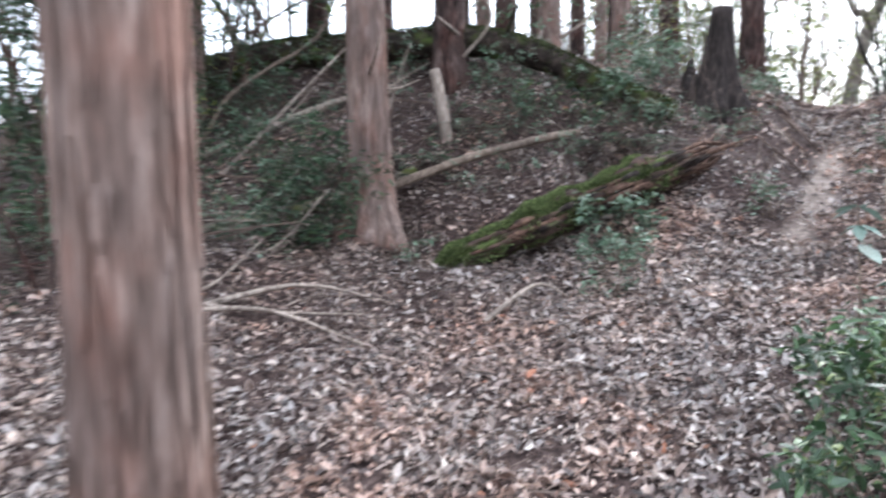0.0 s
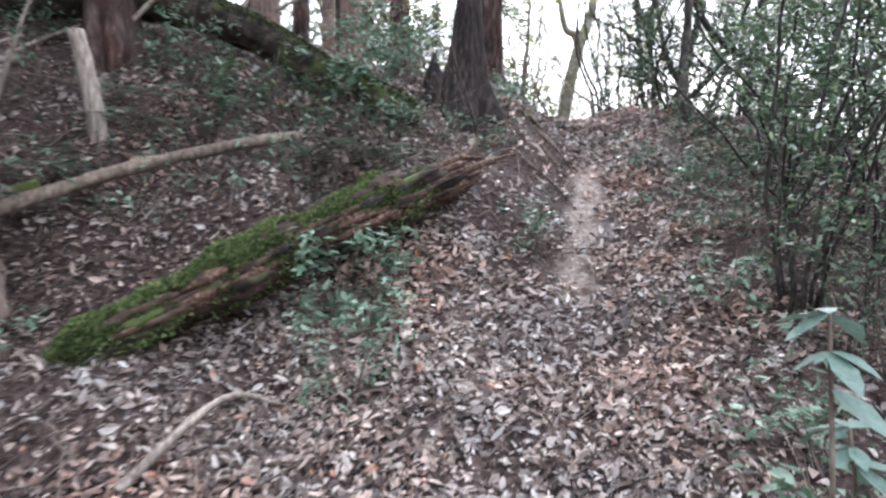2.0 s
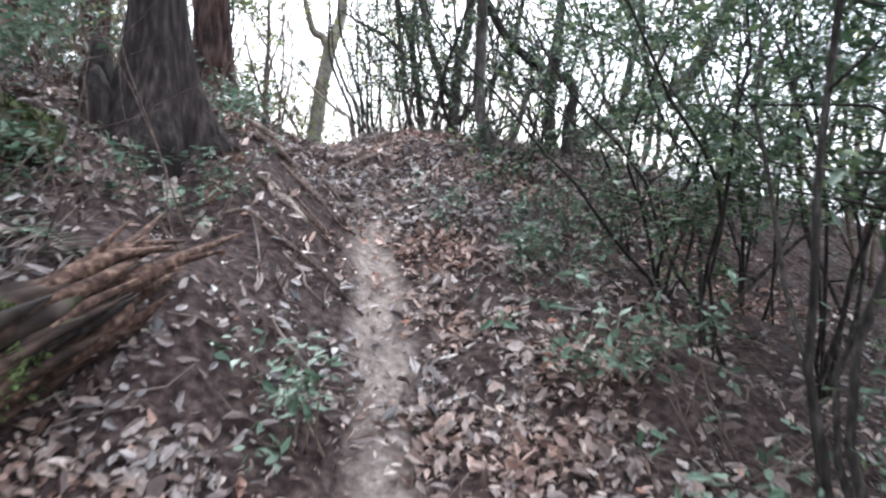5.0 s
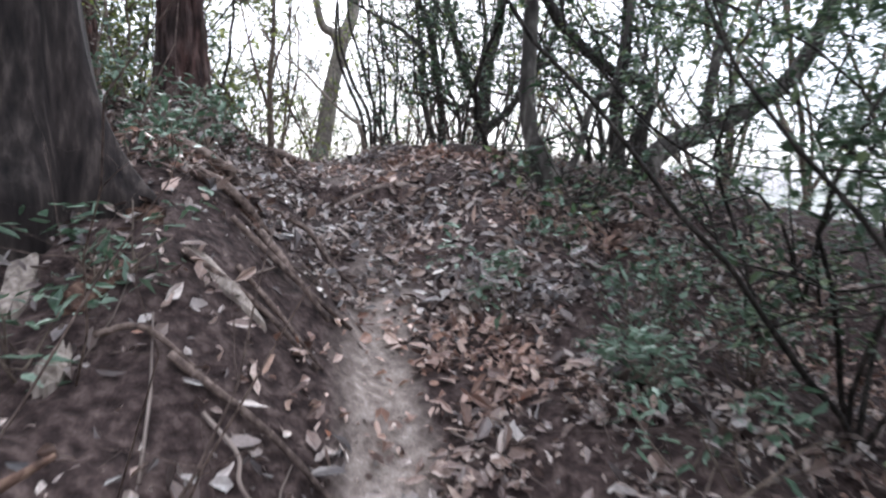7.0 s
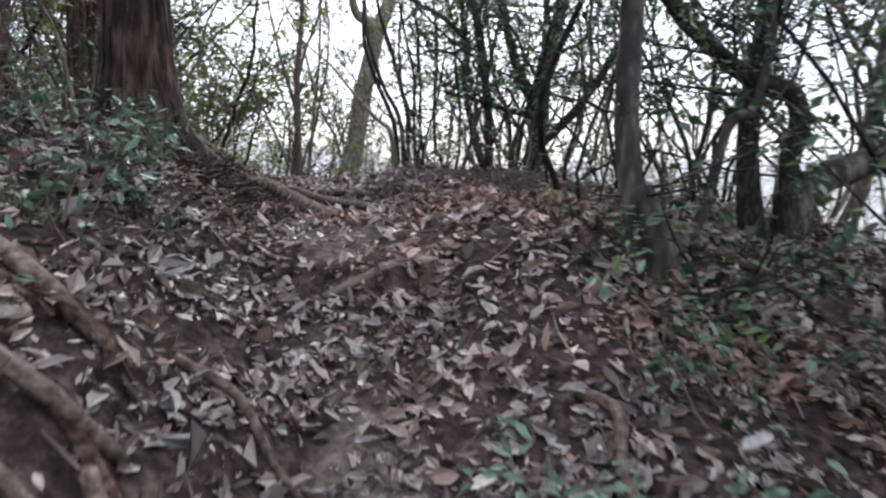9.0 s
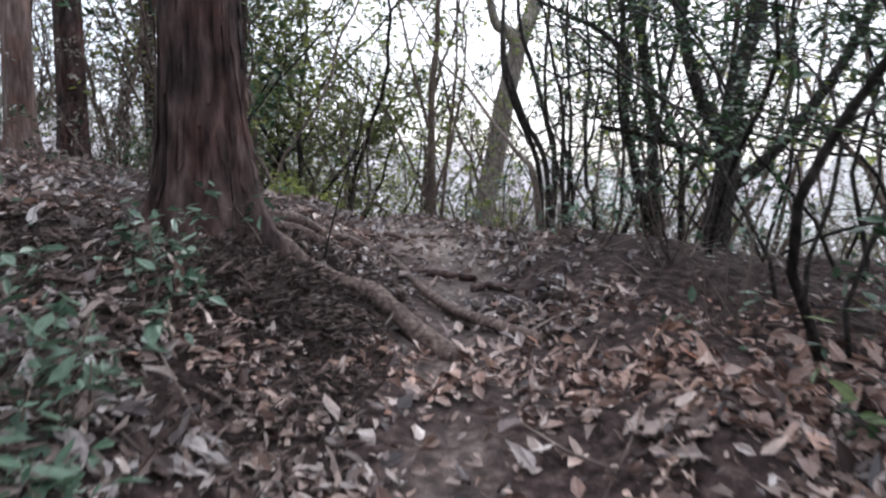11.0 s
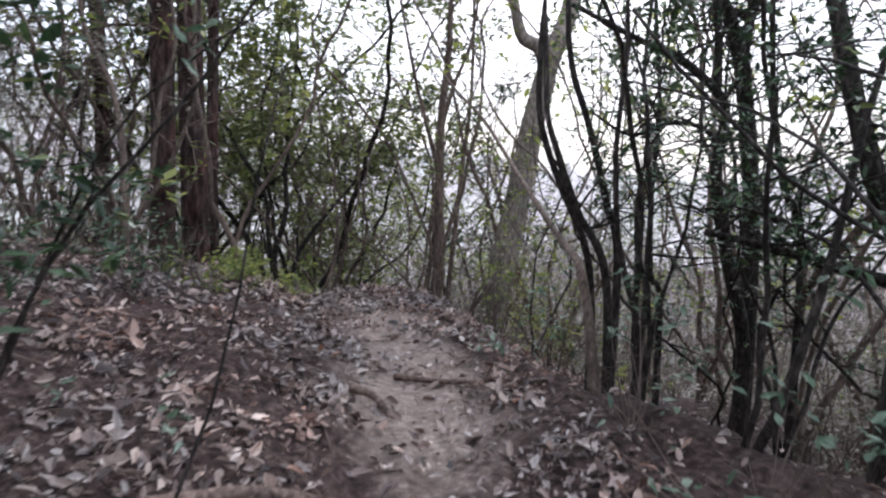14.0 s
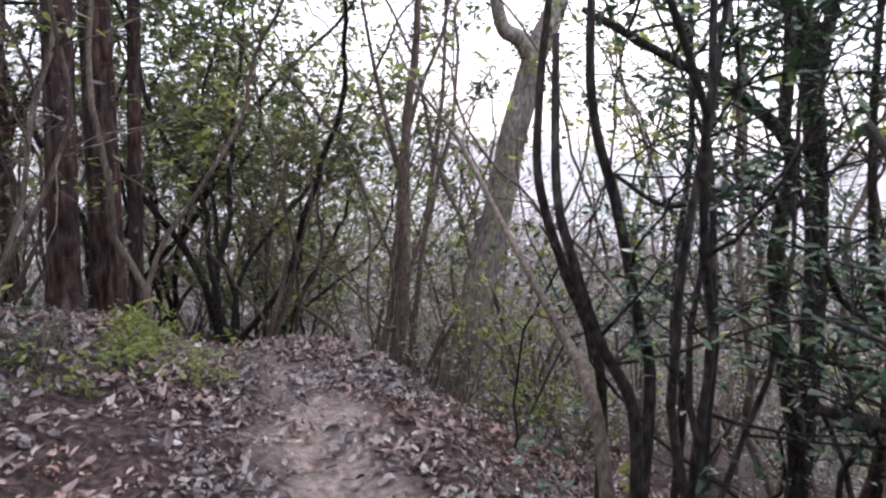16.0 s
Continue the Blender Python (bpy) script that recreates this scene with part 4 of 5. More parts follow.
mossy_log()
log_line("fallen_pole", [(-0.7, 6.8, 1.38), (-0.44, 6.85, 1.5), (0.32, 7.0, 1.78), (1.17, 7.2, 2.0), (1.5, 7.3, 2.06)], 0.055, 0.04, TWIG,
         "brown fallen pole lying across the bank", 210)
log_line("fallen_pole", [on_ground(-3.2, 6.0, 0.04), on_ground(-2.3, 6.4, 0.06), on_ground(-0.98, 6.95, 0.06), on_ground(-0.3, 7.2, 0.03)], 0.08, 0.06, MOSSY_BARK, "mossy fallen pole on the slope", 211)
log_line("fallen_pole", [on_ground(-2.8, 7.6, 0.05), on_ground(-1.4, 8.3, 0.15), on_ground(-0.6, 8.5, 0.08)], 0.05, 0.03, DEADWOOD, "thin fallen pole on the slope", 212)
# big fallen trunk along the ridge
fallen, line = log_line("fallen_tree", [on_ground(-5.0, 10.4, 0.2), on_ground(-2.6, 9.8, 0.24), on_ground(-1.2, 9.3, 0.3), on_ground(0.3, 8.85, 0.34), on_ground(1.2, 8.5, 0.28), on_ground(2.0, 8.25, 0.18), on_ground(2.75, 7.95, 0.04)],
         0.23, 0.14, BLACK_LOG, "large blackened mossy fallen trunk propped along the bank", 213, 24, 0.12)
rng_fallen = np.random.RandomState(260)
for k in range(9):
    q = line[3 + 3 * k]
    w = np.array([rng_fallen.normal(0, 0.5), -0.5 + rng_fallen.normal(0, 0.4), rng_fallen.uniform(0.1, 1.0)])
    L = rng_fallen.uniform(0.3, 0.9)
    g = Geo()
    g.tube([q, q + w * L * 0.6, q + w * L + (0.05, 0, -0.05)], [0.035, 0.025, 0.01], 7, 0.1, rng_fallen)
    part("broken_limb", g.mesh("broken_limb", DEADWOOD if k % 2 else BLACK_LOG), fallen, "broken limb stub")
u = rng_fallen.randint(2, len(line) - 1, 9000)
a = rng_fallen.normal(0, 0.7, 9000)
R = np.linspace(0.23, 0.14, len(line))[u] * 1.04
nor = np.c_[-0.3 * np.sin(a), -np.sin(a), np.cos(a)]
cc = line[u] + (line[np.minimum(u + 1, len(line) - 1)] - line[u]) * rng_fallen.uniform(0, 1, 9000)[:, None] + nor * R[:, None]
v, f = leaves_of(cc, nor + rng_fallen.normal(0, 0.5, cc.shape), rnd_dirs(rng_fallen, 9000), 0.03, 0.018, rng_fallen, 0.1, 0.1, True)
part("moss", mesh_of("moss", v, f, MOSS_DARK, False), fallen, "dull dark green moss")["kind"] = "stuff"
for n, (x, y, h) in enumerate([(1.75, 7.95, 0.6), (2.15, 7.85, 0.55), (2.5, 7.75, 0.4), (1.2, 8.1, 0.5), (0.6, 8.4, 0.5), (-0.6, 8.9, 0.6), (-1.5, 9.1, 0.7), (1.5, 9.2, 0.9), (2.4, 9.0, 0.9), (0.2, 9.6, 0.9),
                               (3.0, 9.2, 0.8), (-2.4, 8.6, 0.6), (-3.0, 7.4, 0.7), (-1.9, 6.0, 0.4), (-2.8, 5.0, 0.5)]):
    shrub("bank_shrub", x, y, "low spreading evergreen shrub with glossy leaves on the bank", 270 + n, h, 8, 0.9, 0.006, TWIG, SPRIG if n % 3 else EVERGREEN, 220 if n < 8 else 420, 4, h * 0.6, 0.075, 0.03, "bank shrubs", "shrub", 0.3, 0.3, 1, 0.05, sink=0.03, margin=0.3)
rng_branch = np.random.RandomState(290)
for n in range(22):
    x, y = rng_branch.uniform(-3.6, -0.6), rng_branch.uniform(4.2, 8.8)
    a, L = rng_branch.uniform(-0.5, 1.2), rng_branch.uniform(0.6, 1.8)
    q = [(x + math.cos(a) * L * k, y + math.sin(a) * L * k, 0.03 + (0.0, 0.12, 0.35)[m] * rng_branch.uniform(0, 1.5)) for m, k in enumerate((0, 0.5, 1))]
    log_line("dead_branch", [on_ground(*p) for p in q], 0.016, 0.005, DEADWOOD if n % 2 else ROOT, "thin dead branch fallen on the slope", 291 + n, 7, 0.1, "branch")
# upright dead stub and bare branches on the bank
SX, SY = 0.05, 7.6
t, _ = log_line("dead_stub", [on_ground(SX, SY, -0.1), (SX - 0.06, SY + 0.05, ground_z(SX, SY) + 0.35), (SX - 0.15, SY + 0.1, ground_z(SX, SY) + 0.78)], 0.075, 0.06, DEADWOOD,
                "pale broken dead stub standing on the bank", 215, 10, 0.06, "stub")
for n, pts in enumerate([[(-0.7, 7.9, 0.0), (-0.58, 7.95, 0.35), (-0.5, 7.95, 0.62), (-0.38, 7.95, 0.9)], [(-2.4, 7.2, 0.05), (-1.7, 7.6, 0.5), (-0.9, 8.0, 1.1)], [(-3.0, 6.2, 0.02), (-2.0, 6.4, 0.2), (-1.3, 6.5, 0.05)],
                         [(0.2, 8.7, 0.2), (0.6, 8.4, 0.9), (0.2, 8.6, 1.5)], [(1.6, 9.2, 0.3), (1.9, 9.0, 0.6), (2.2, 9.3, 1.0)], [(-1.6, 4.3, 0.02), (-1.0, 4.6, 0.1), (-0.4, 4.9, 0.03)],
                         [(-2.0, 4.0, 0.02), (-1.2, 4.2, 0.12), (-0.5, 4.1, 0.03)], [(0.3, 4.6, 0.02), (0.7, 4.9, 0.18), (1.0, 5.1, 0.03)]]):
    log_line("dead_branch", [on_ground(*p) for p in pts], 0.024, 0.008, DEADWOOD, "bleached dead branch lying on the bank", 220 + n, 7, 0.1, "branch")


def stump():
    rng = np.random.RandomState(230)
    x, y = 3.4, 8.35
    t = thing("broken_stump", x, y, "tall blackened broken stump with a decayed buttress on the bank", "stump")
    g, pts, rad = cedar_trunk(0.22, 1.25, rng, 0.7, (0.03, 0.0), 36, 30)
    part("trunk", g.mesh("trunk", STUMP), t)
    gt = Geo()
    gt.tube([(0.037, 0, 1.2), (0.04, 0, 1.262)], [0.11, 0.105], 24, 0.05, rng)
    part("broken_top", gt.mesh("broken_top", DEADWOOD), t, "pale sawn top")
    for k in range(7):
        a = 2.6 + rng.uniform(-0.9, 0.9)
        o = np.array([math.cos(a), math.sin(a), 0]) * rng.uniform(0.22, 0.42)
        h = rng.uniform(0.3, 0.75)
        gk = Geo()
        gk.tube([o + (0, 0, -0.15), o * 0.95 + (0, 0, h * 0.6), o * 0.9 + rng.normal(0, 0.03, 3) + (0, 0, h)], [0.11, 0.09, 0.02], 9, 0.15, rng)
        part("buttress", gk.mesh("buttress", STUMP), t, "jagged rotten shell of the stump")


stump()


def root(pts, r0, r1, seed, label="gnarled tree root crossing the ground", mat=None, name="tree_root"):
    log_line(name, [on_ground(x, y, u + 0.01) for x, y, u in pts], r0, r1, mat or ROOT, label, seed, 10, 0.10, "root")


root([(5.45, 11.1, -0.03), (5.73, 10.96, 0.02), (5.85, 10.85, 0.05), (5.9, 10.66, 0.05), (5.92, 10.4, 0.03), (6.0, 10.1, -0.04)], 0.05, 0.05, 240)
root([(5.35, 11.5, 0.05), (5.7, 11.75, 0.04), (5.95, 12.0, 0.03), (6.2, 12.12, 0.03), (6.49, 12.17, -0.01)], 0.05, 0.03, 241)
root([(5.3, 11.25, 0.05), (5.6, 11.41, 0.03), (5.82, 11.57, 0.03), (6.03, 11.75, -0.01)], 0.045, 0.025, 242)
root([(6.49, 12.17, 0.0), (6.38, 11.71, 0.03), (6.27, 11.23, 0.04), (6.24, 10.91, 0.04), (6.24, 10.64, 0.03), (6.28, 10.4, 0.03), (6.36, 10.1, 0.0)], 0.022, 0.03, 243, "long bare stick-like root running along the trail")
root([(6.44, 11.68, 0.0), (6.61, 11.58, 0.03), (6.72, 11.32, 0.0)], 0.03, 0.022, 244, "short dark root in the trail", CEDAR_DARK)
root([(6.6, 11.15, 0.0), (6.68, 11.03, 0.02), (6.72, 10.9, 0.0)], 0.025, 0.02, 253, "short dark root in the trail", CEDAR_DARK)
root([(5.25, 11.25, 0.08), (5.41, 11.12, 0.05), (5.59, 10.97, 0.0), (5.65, 10.85, -0.03)], 0.06, 0.03, 245)
root([(4.95, 11.2, 0.08), (4.8, 10.95, 0.03), (4.6, 10.75, -0.03)], 0.06, 0.02, 246)
root([(5.15, 11.2, 0.08), (5.15, 10.95, 0.04), (5.05, 10.7, -0.03)], 0.05, 0.02, 254)
root([(5.52, 7.95, 0.0), (5.47, 7.77, 0.05), (5.35, 7.66, 0.03), (5.28, 7.5, 0.0)], 0.022, 0.016, 255)
root([(4.09, 8.66, 0.02), (4.2, 8.45, 0.04), (4.3, 8.38, 0.01)], 0.03, 0.015, 256)
root([(4.0, 8.25, 0.02), (4.13, 8.15, 0.04), (4.28, 8.12, 0.01)], 0.03, 0.014, 257)
log_line("tree_root", [(5.18, 9.04, 2.32), (5.33, 8.99, 2.385), (5.47, 8.94, 2.455), (5.58, 8.9, 2.48), (5.69, 8.86, 2.475), (5.84, 8.8, 2.44)], 0.018, 0.024, ROOT_PALE, "thin root edging the earth step", 247, 10, 0.10, "root")
root([(3.75, 7.75, 0.02), (3.95, 7.6, 0.03), (4.1, 7.45, 0.0)], 0.014, 0.008, 248)
root([(3.55, 7.35, 0.02), (3.75, 7.15, 0.03), (3.9, 6.95, 0.0)], 0.014, 0.008, 249)
root([(4.05, 8.0, 0.02), (4.25, 7.8, 0.03), (4.45, 7.75, 0.0)], 0.014, 0.008, 250)
root([(6.9, 13.3, 0.02), (7.0, 13.2, 0.05), (7.05, 13.0, 0.0)], 0.03, 0.015, 251)
root([(7.3, 13.6, 0.01), (7.6, 13.3, 0.02), (8.0, 13.1, 0.0)], 0.022, 0.01, 252)

root([(3.58, 7.2, 0.01), (3.63, 7.1, 0.03), (3.6, 7.02, 0.03), (3.66, 6.93, 0.0)], 0.007, 0.005, 262, "thin pale root hanging out of the bare bank", ROOT_PALE)
root([(3.3, 6.72, 0.0), (3.22, 6.68, 0.04), (3.24, 6.6, 0.03), (3.34, 6.52, 0.0)], 0.009, 0.006, 263, "thin pale root hanging out of the bare bank", ROOT_PALE)
root([(3.95, 7.75, 0.02), (4.05, 7.6, 0.03), (4.12, 7.45, 0.0)], 0.012, 0.006, 264, "thin dark root in the bare bank", ROOT)
root([(4.5, 8.5, 0.02), (4.62, 8.36, 0.05), (4.66, 8.2, 0.04), (4.74, 8.05, 0.0)], 0.016, 0.01, 258)
root([(4.2, 8.05, 0.02), (4.22, 7.85, 0.05), (4.32, 7.72, 0.0)], 0.02, 0.01, 259)
root([(3.4, 7.5, 0.02), (3.52, 7.42, 0.04), (3.68, 7.26, 0.0)], 0.012, 0.007, 260)
root([(6.62, 8.12, 0.05), (6.75, 7.9, 0.03), (6.8, 7.65, 0.0)], 0.03, 0.012, 261)


def wood_slab(x, y, turn, length, width, seed):
    """A splintered flake of rotten wood lying on the soil."""
    rng = np.random.RandomState(seed)
    t = thing("rotten_wood_piece", x, y, "splintered grey-brown piece of rotten wood lying on bare soil", "wood", "rotten wood pieces", turn=turn)
    n, k = 9, 5
    u, w = np.meshgrid(np.linspace(-0.5, 0.5, n), np.linspace(-0.5, 0.5, k), indexing="ij")
    ends = 1 - 0.75 * np.abs(2 * u) ** 4 * rng.uniform(0.3, 1.2, (1, k))
    px, py = u * length * (0.8 + 0.3 * rng.uniform(size=(1, k))), w * width * ends
    gz = np.array([ground_z(x + a * math.cos(math.radians(turn)) - b_ * math.sin(math.radians(turn)), y + a * math.sin(math.radians(turn)) + b_ * math.cos(math.radians(turn))) for a, b_ in zip(px.ravel(), py.ravel())]).reshape(n, k) - ground_z(x, y)
    top_ = gz + 0.035 + rng.normal(0, 0.005, (n, k)) - 0.06 * w ** 2
    v = np.concatenate([np.stack([px, py, top_], -1).reshape(-1, 3), np.stack([px, py, gz - 0.02], -1).reshape(-1, 3)])
    f = []
    for i in range(n - 1):
        for j in range(k - 1):
            q = [i * k + j, (i + 1) * k + j, (i + 1) * k + j + 1, i * k + j + 1]
            f += [q, [a + n * k for a in q[::-1]]]
    rim = [i * k for i in range(n)] + [(n - 1) * k + j for j in range(1, k)] + [i * k + k - 1 for i in range(n - 2, -1, -1)] + [j for j in range(k - 2, 0, -1)]
    for a, b_ in zip(rim, rim[1:] + rim[:1]):
        f.append([b_, a, a + n * k, b_ + n * k])
    part("splinter", mesh_of("splinter", v, np.array(f), DEADWOOD if seed % 2 else ROTTEN, False), t)


for n, (x, y, a, L, w) in enumerate([(3.66, 8.05, 120, 0.34, 0.09), (3.86, 7.66, 125, 0.3, 0.06), (3.47, 7.72, 20, 0.24, 0.1), (3.28, 7.45, 60, 0.2, 0.07), (4.08, 8.55, 140, 0.4, 0.08), (4.05, 8.38, 10, 0.22, 0.09),
                                     (4.26, 8.46, 130, 0.3, 0.06), (3.3, 7.9, 70, 0.35, 0.08), (4.2, 8.12, 115, 0.24, 0.05)]):
    wood_slab(x, y, a, L, w, 280 + n)

# ---------------------------------------------------------------- low plants


def sprig(name, x, y, label, seed, height=0.5, stems=7, leaves=220, length=0.08, width=0.032, leaf=SPRIG, spread_=0.7, group="undergrowth"):
    return shrub(name, x, y, label, seed, height, stems, spread_, 0.006, TWIG, leaf, leaves, 3, height * 0.5, length, width, group, "plant", 0.35, 0.3, 1, 0.04, sink=0.03, margin=0.25)


for n, (x, y, h, lv, L) in enumerate([(1.35, 5.0, 0.55, 260, 0.05), (1.45, 5.75, 0.45, 420, 0.07), (1.75, 5.9, 0.5, 320, 0.07), (3.05, 6.25, 0.32, 160, 0.06), (1.55, 2.2, 0.75, 900, 0.07), (1.95, 2.85, 0.5, 500, 0.07),
                                      (2.5, 3.3, 0.45, 160, 0.07), (2.9, 3.7, 0.4, 180, 0.06), (3.5, 4.9, 0.4, 160, 0.06), (4.2, 5.7, 0.5, 240, 0.06), (4.7, 6.3, 0.4, 150, 0.05), (5.4, 7.0, 0.4, 150, 0.05),
                                      (5.8, 7.7, 0.4, 140, 0.045), (5.6, 6.6, 0.5, 200, 0.05), (-0.3, 5.6, 0.25, 80, 0.06), (0.9, 8.1, 0.4, 200, 0.07), (2.0, 8.2, 0.5, 380, 0.08), (2.5, 8.5, 0.5, 380, 0.08), (2.9, 7.7, 0.25, 90, 0.06),
                                      (3.2, 7.5, 0.2, 60, 0.06), (3.5, 7.75, 0.25, 110, 0.07), (3.9, 8.4, 0.22, 110, 0.06), (4.2, 8.9, 0.22, 50, 0.06), (4.6, 9.4, 0.25, 70, 0.06), (4.4, 9.9, 0.35, 110, 0.06), (4.9, 10.2, 0.25, 80, 0.055),
                                      (5.3, 11.0, 0.3, 60, 0.08), (-1.6, 6.9, 0.4, 220, 0.08), (-2.2, 7.6, 0.5, 260, 0.08), (-2.7, 6.2, 0.5, 300, 0.08), (5.16, 7.48, 0.3, 150, 0.05), (4.95, 6.7, 0.2, 240, 0.045), (5.2, 6.85, 0.22, 220, 0.045), (5.9, 7.1, 0.35, 200, 0.05)]):
    sprig("undergrowth_plant", x, y, "low evergreen seedling plant with glossy green leaves in the litter", 300 + n, h, 6, lv, L, L * 0.42, EVERGREEN if n in (4, 5) else SPRIG)


rng_low = np.random.RandomState(390)
for n in range(16):
    s = rng_low.uniform(0, 1)
    x, y = 4.15 + 0.75 * s + rng_low.normal(0, 0.12), 8.75 + 1.6 * s + rng_low.normal(0, 0.15)
    sprig("undergrowth_plant", x, y, "tiny pale glossy seedling plant among fallen leaves", 340 + n, 0.16, 4, 34, 0.055, 0.024)


def fern(x, y, seed, size=0.55, fronds=7):
    rng = np.random.RandomState(seed)
    t = thing("fern", x, y, "green fern with arching fronds on the bank", "fern", "ferns")
    for k in range(fronds):
        a = 6.28 * k / fronds + rng.uniform(-0.3, 0.3)
        way = np.array([math.cos(a), math.sin(a), 0])
        L = size * rng.uniform(0.7, 1.2)
        p = curve_through([(0, 0, -0.02), way * L * 0.4 + (0, 0, L * 0.4), way * L * 0.8 + (0, 0, L * 0.42), way * L + (0, 0, L * 0.25)], 8)
        g = Geo()
        g.tube(p, np.linspace(0.004, 0.0015, len(p)), 4)
        stalk = part("frond", g.mesh("frond", TWIG), t)
        i = np.arange(3, len(p))
        side = np.array([-way[1], way[0], 0])
        c = np.repeat(p[i], 2, 0)
        w = np.tile(np.array([side + way * 0.35, -side + way * 0.35]), (len(i), 1))
        ln = np.repeat(np.interp(i, [3, 9, len(p)], [0.09, 0.11, 0.02]), 2)
        v, f = leaves_of(c, w, np.tile((0.0, 0, 1), (len(c), 1)), 0.1, 0.026, rng, 0.1, 0.0)
        part("leaf_blade", mesh_of("leaf_blade", v, f, SPRIG, False), stalk)["kind"] = "stuff"


for n, (x, y) in enumerate([(-0.35, 7.2), (0.35, 7.6), (0.75, 7.9), (-1.2, 7.2), (1.9, 7.6), (2.2, 7.3)]):
    fern(x, y, 400 + n)

# broad pale plant beside the trail at the start
def whorl_plant(x, y, height, seed):
    rng = np.random.RandomState(seed)
    t = thing("broadleaf_sapling", x, y, "slim sapling topped by a whorl of broad pale-green leaves", "plant")
    p = curve_through([(0, 0, -0.05), (0.02, 0, height * 0.5), (0, 0.03, height)], 6)
    part("stem", tubes("stem", [(p, np.linspace(0.008, 0.005, len(p)))], TWIG, 6), t)
    for k in range(11):
        a = 2.4 * k
        c_ = p[-1 - (k % 3)][None]
        v, f = leaves_of(c_, np.array([[math.cos(a), math.sin(a), rng.uniform(-0.8, -0.1)]]), np.array([[0, 0, 1.0]]), 0.125, 0.062, rng, 0.12, -0.12)
        part("leaf", mesh_of("leaf", v, f, PALE_LEAF, True), t)


whorl_plant(1.88, 2.95, 1.4 - ground_z(1.88, 2.95), 430)
whorl_plant(2.2, 3.1, 0.6, 431)
# low conifer fronds at the start
for n, (x, y, h) in enumerate([(-2.7, 4.4, 2.2), (-3.2, 5.3, 2.6), (-2.6, 8.3, 2.6), (-1.1, 6.0, 0.7)]):
    shrub("young_conifer", x, y, "dark green young conifer with feathery fronds", 440 + n, h, 3, 0.2, 0.02, CEDAR_DARK, FROND, 1800, 12, 0.8, 0.1, 0.02, category="tree", low=0.1)
# sapling by the large cedar
shrub("bare_sapling", 5.62, 11.1, "thin dark sapling with a few pale leaves", 450, 1.5, 1, 0.05, 0.008, DARK_BARK, SPRIG, 26, 6, 0.3, 0.045, 0.019, category="sapling", low=0.5, tilt=(0.3, 0.25))
shrub("bare_sapling", 5.3, 12.3, "thin dark sapling with glossy leaves beside the cedar", 451, 2.4, 5, 0.3, 0.01, DARK_BARK, EVERGREEN, 1200, 12, 0.6, 0.065, 0.027, category="sapling", low=0.3)
shrub("yellow_green_shrub", 7.0, 17.2, "low yellow-green shrub at the bend of the trail", 452, 0.17, 10, 1.3, 0.006, TWIG, YELLOW, 700, 5, 0.3, 0.07, 0.035)
shrub("yellow_green_shrub", 7.05, 17.75, "low yellow-green shrub beside the trail", 454, 0.22, 12, 1.2, 0.006, TWIG, YELLOW, 900, 5, 0.28, 0.07, 0.035)
shrub("yellow_green_shrub", 10.2, 17.4, "yellow-green shrub at the foot of the leaning tree", 456, 2.6, 9, 0.5, 0.007, TWIG, YELLOW, 600, 6, 0.5, 0.055, 0.028)
shrub("yellow_green_shrub", 10.0, 15.6, "yellow-green shrub on the slope below the trail", 455, 1.6, 7, 0.5, 0.008, TWIG, YELLOW, 700, 6, 0.6, 0.06, 0.03)
shrub("yellow_green_shrub", 6.7, 15.9, "low green shrub on the bank by the trail", 453, 0.2, 9, 1.3, 0.005, TWIG, YELLOW, 420, 4, 0.25, 0.05, 0.026)
for n, (x, y) in enumerate([(7.05, 15.5), (6.3, 15.4), (6.85, 16.5)]):
    shrub("yellow_green_shrub", x, y, "low sprawling yellow-green shrub beside the trail", 457 + n, 0.2, 8, 1.3, 0.005, TWIG, YELLOW, 300, 4, 0.25, 0.05, 0.026, margin=0.4)
for n, (x, y) in enumerate([(5.3, 15.2), (5.9, 14.6), (4.8, 13.8), (6.2, 15.6), (4.3, 14.6), (5.6, 16.2)]):
    sprig("undergrowth_plant", x, y, "low dark evergreen undergrowth on the bank", 460 + n, 0.5, 7, 170, 0.055, 0.024, EVERGREEN)

# ---------------------------------------------------------------- bare woodland beyond the crest


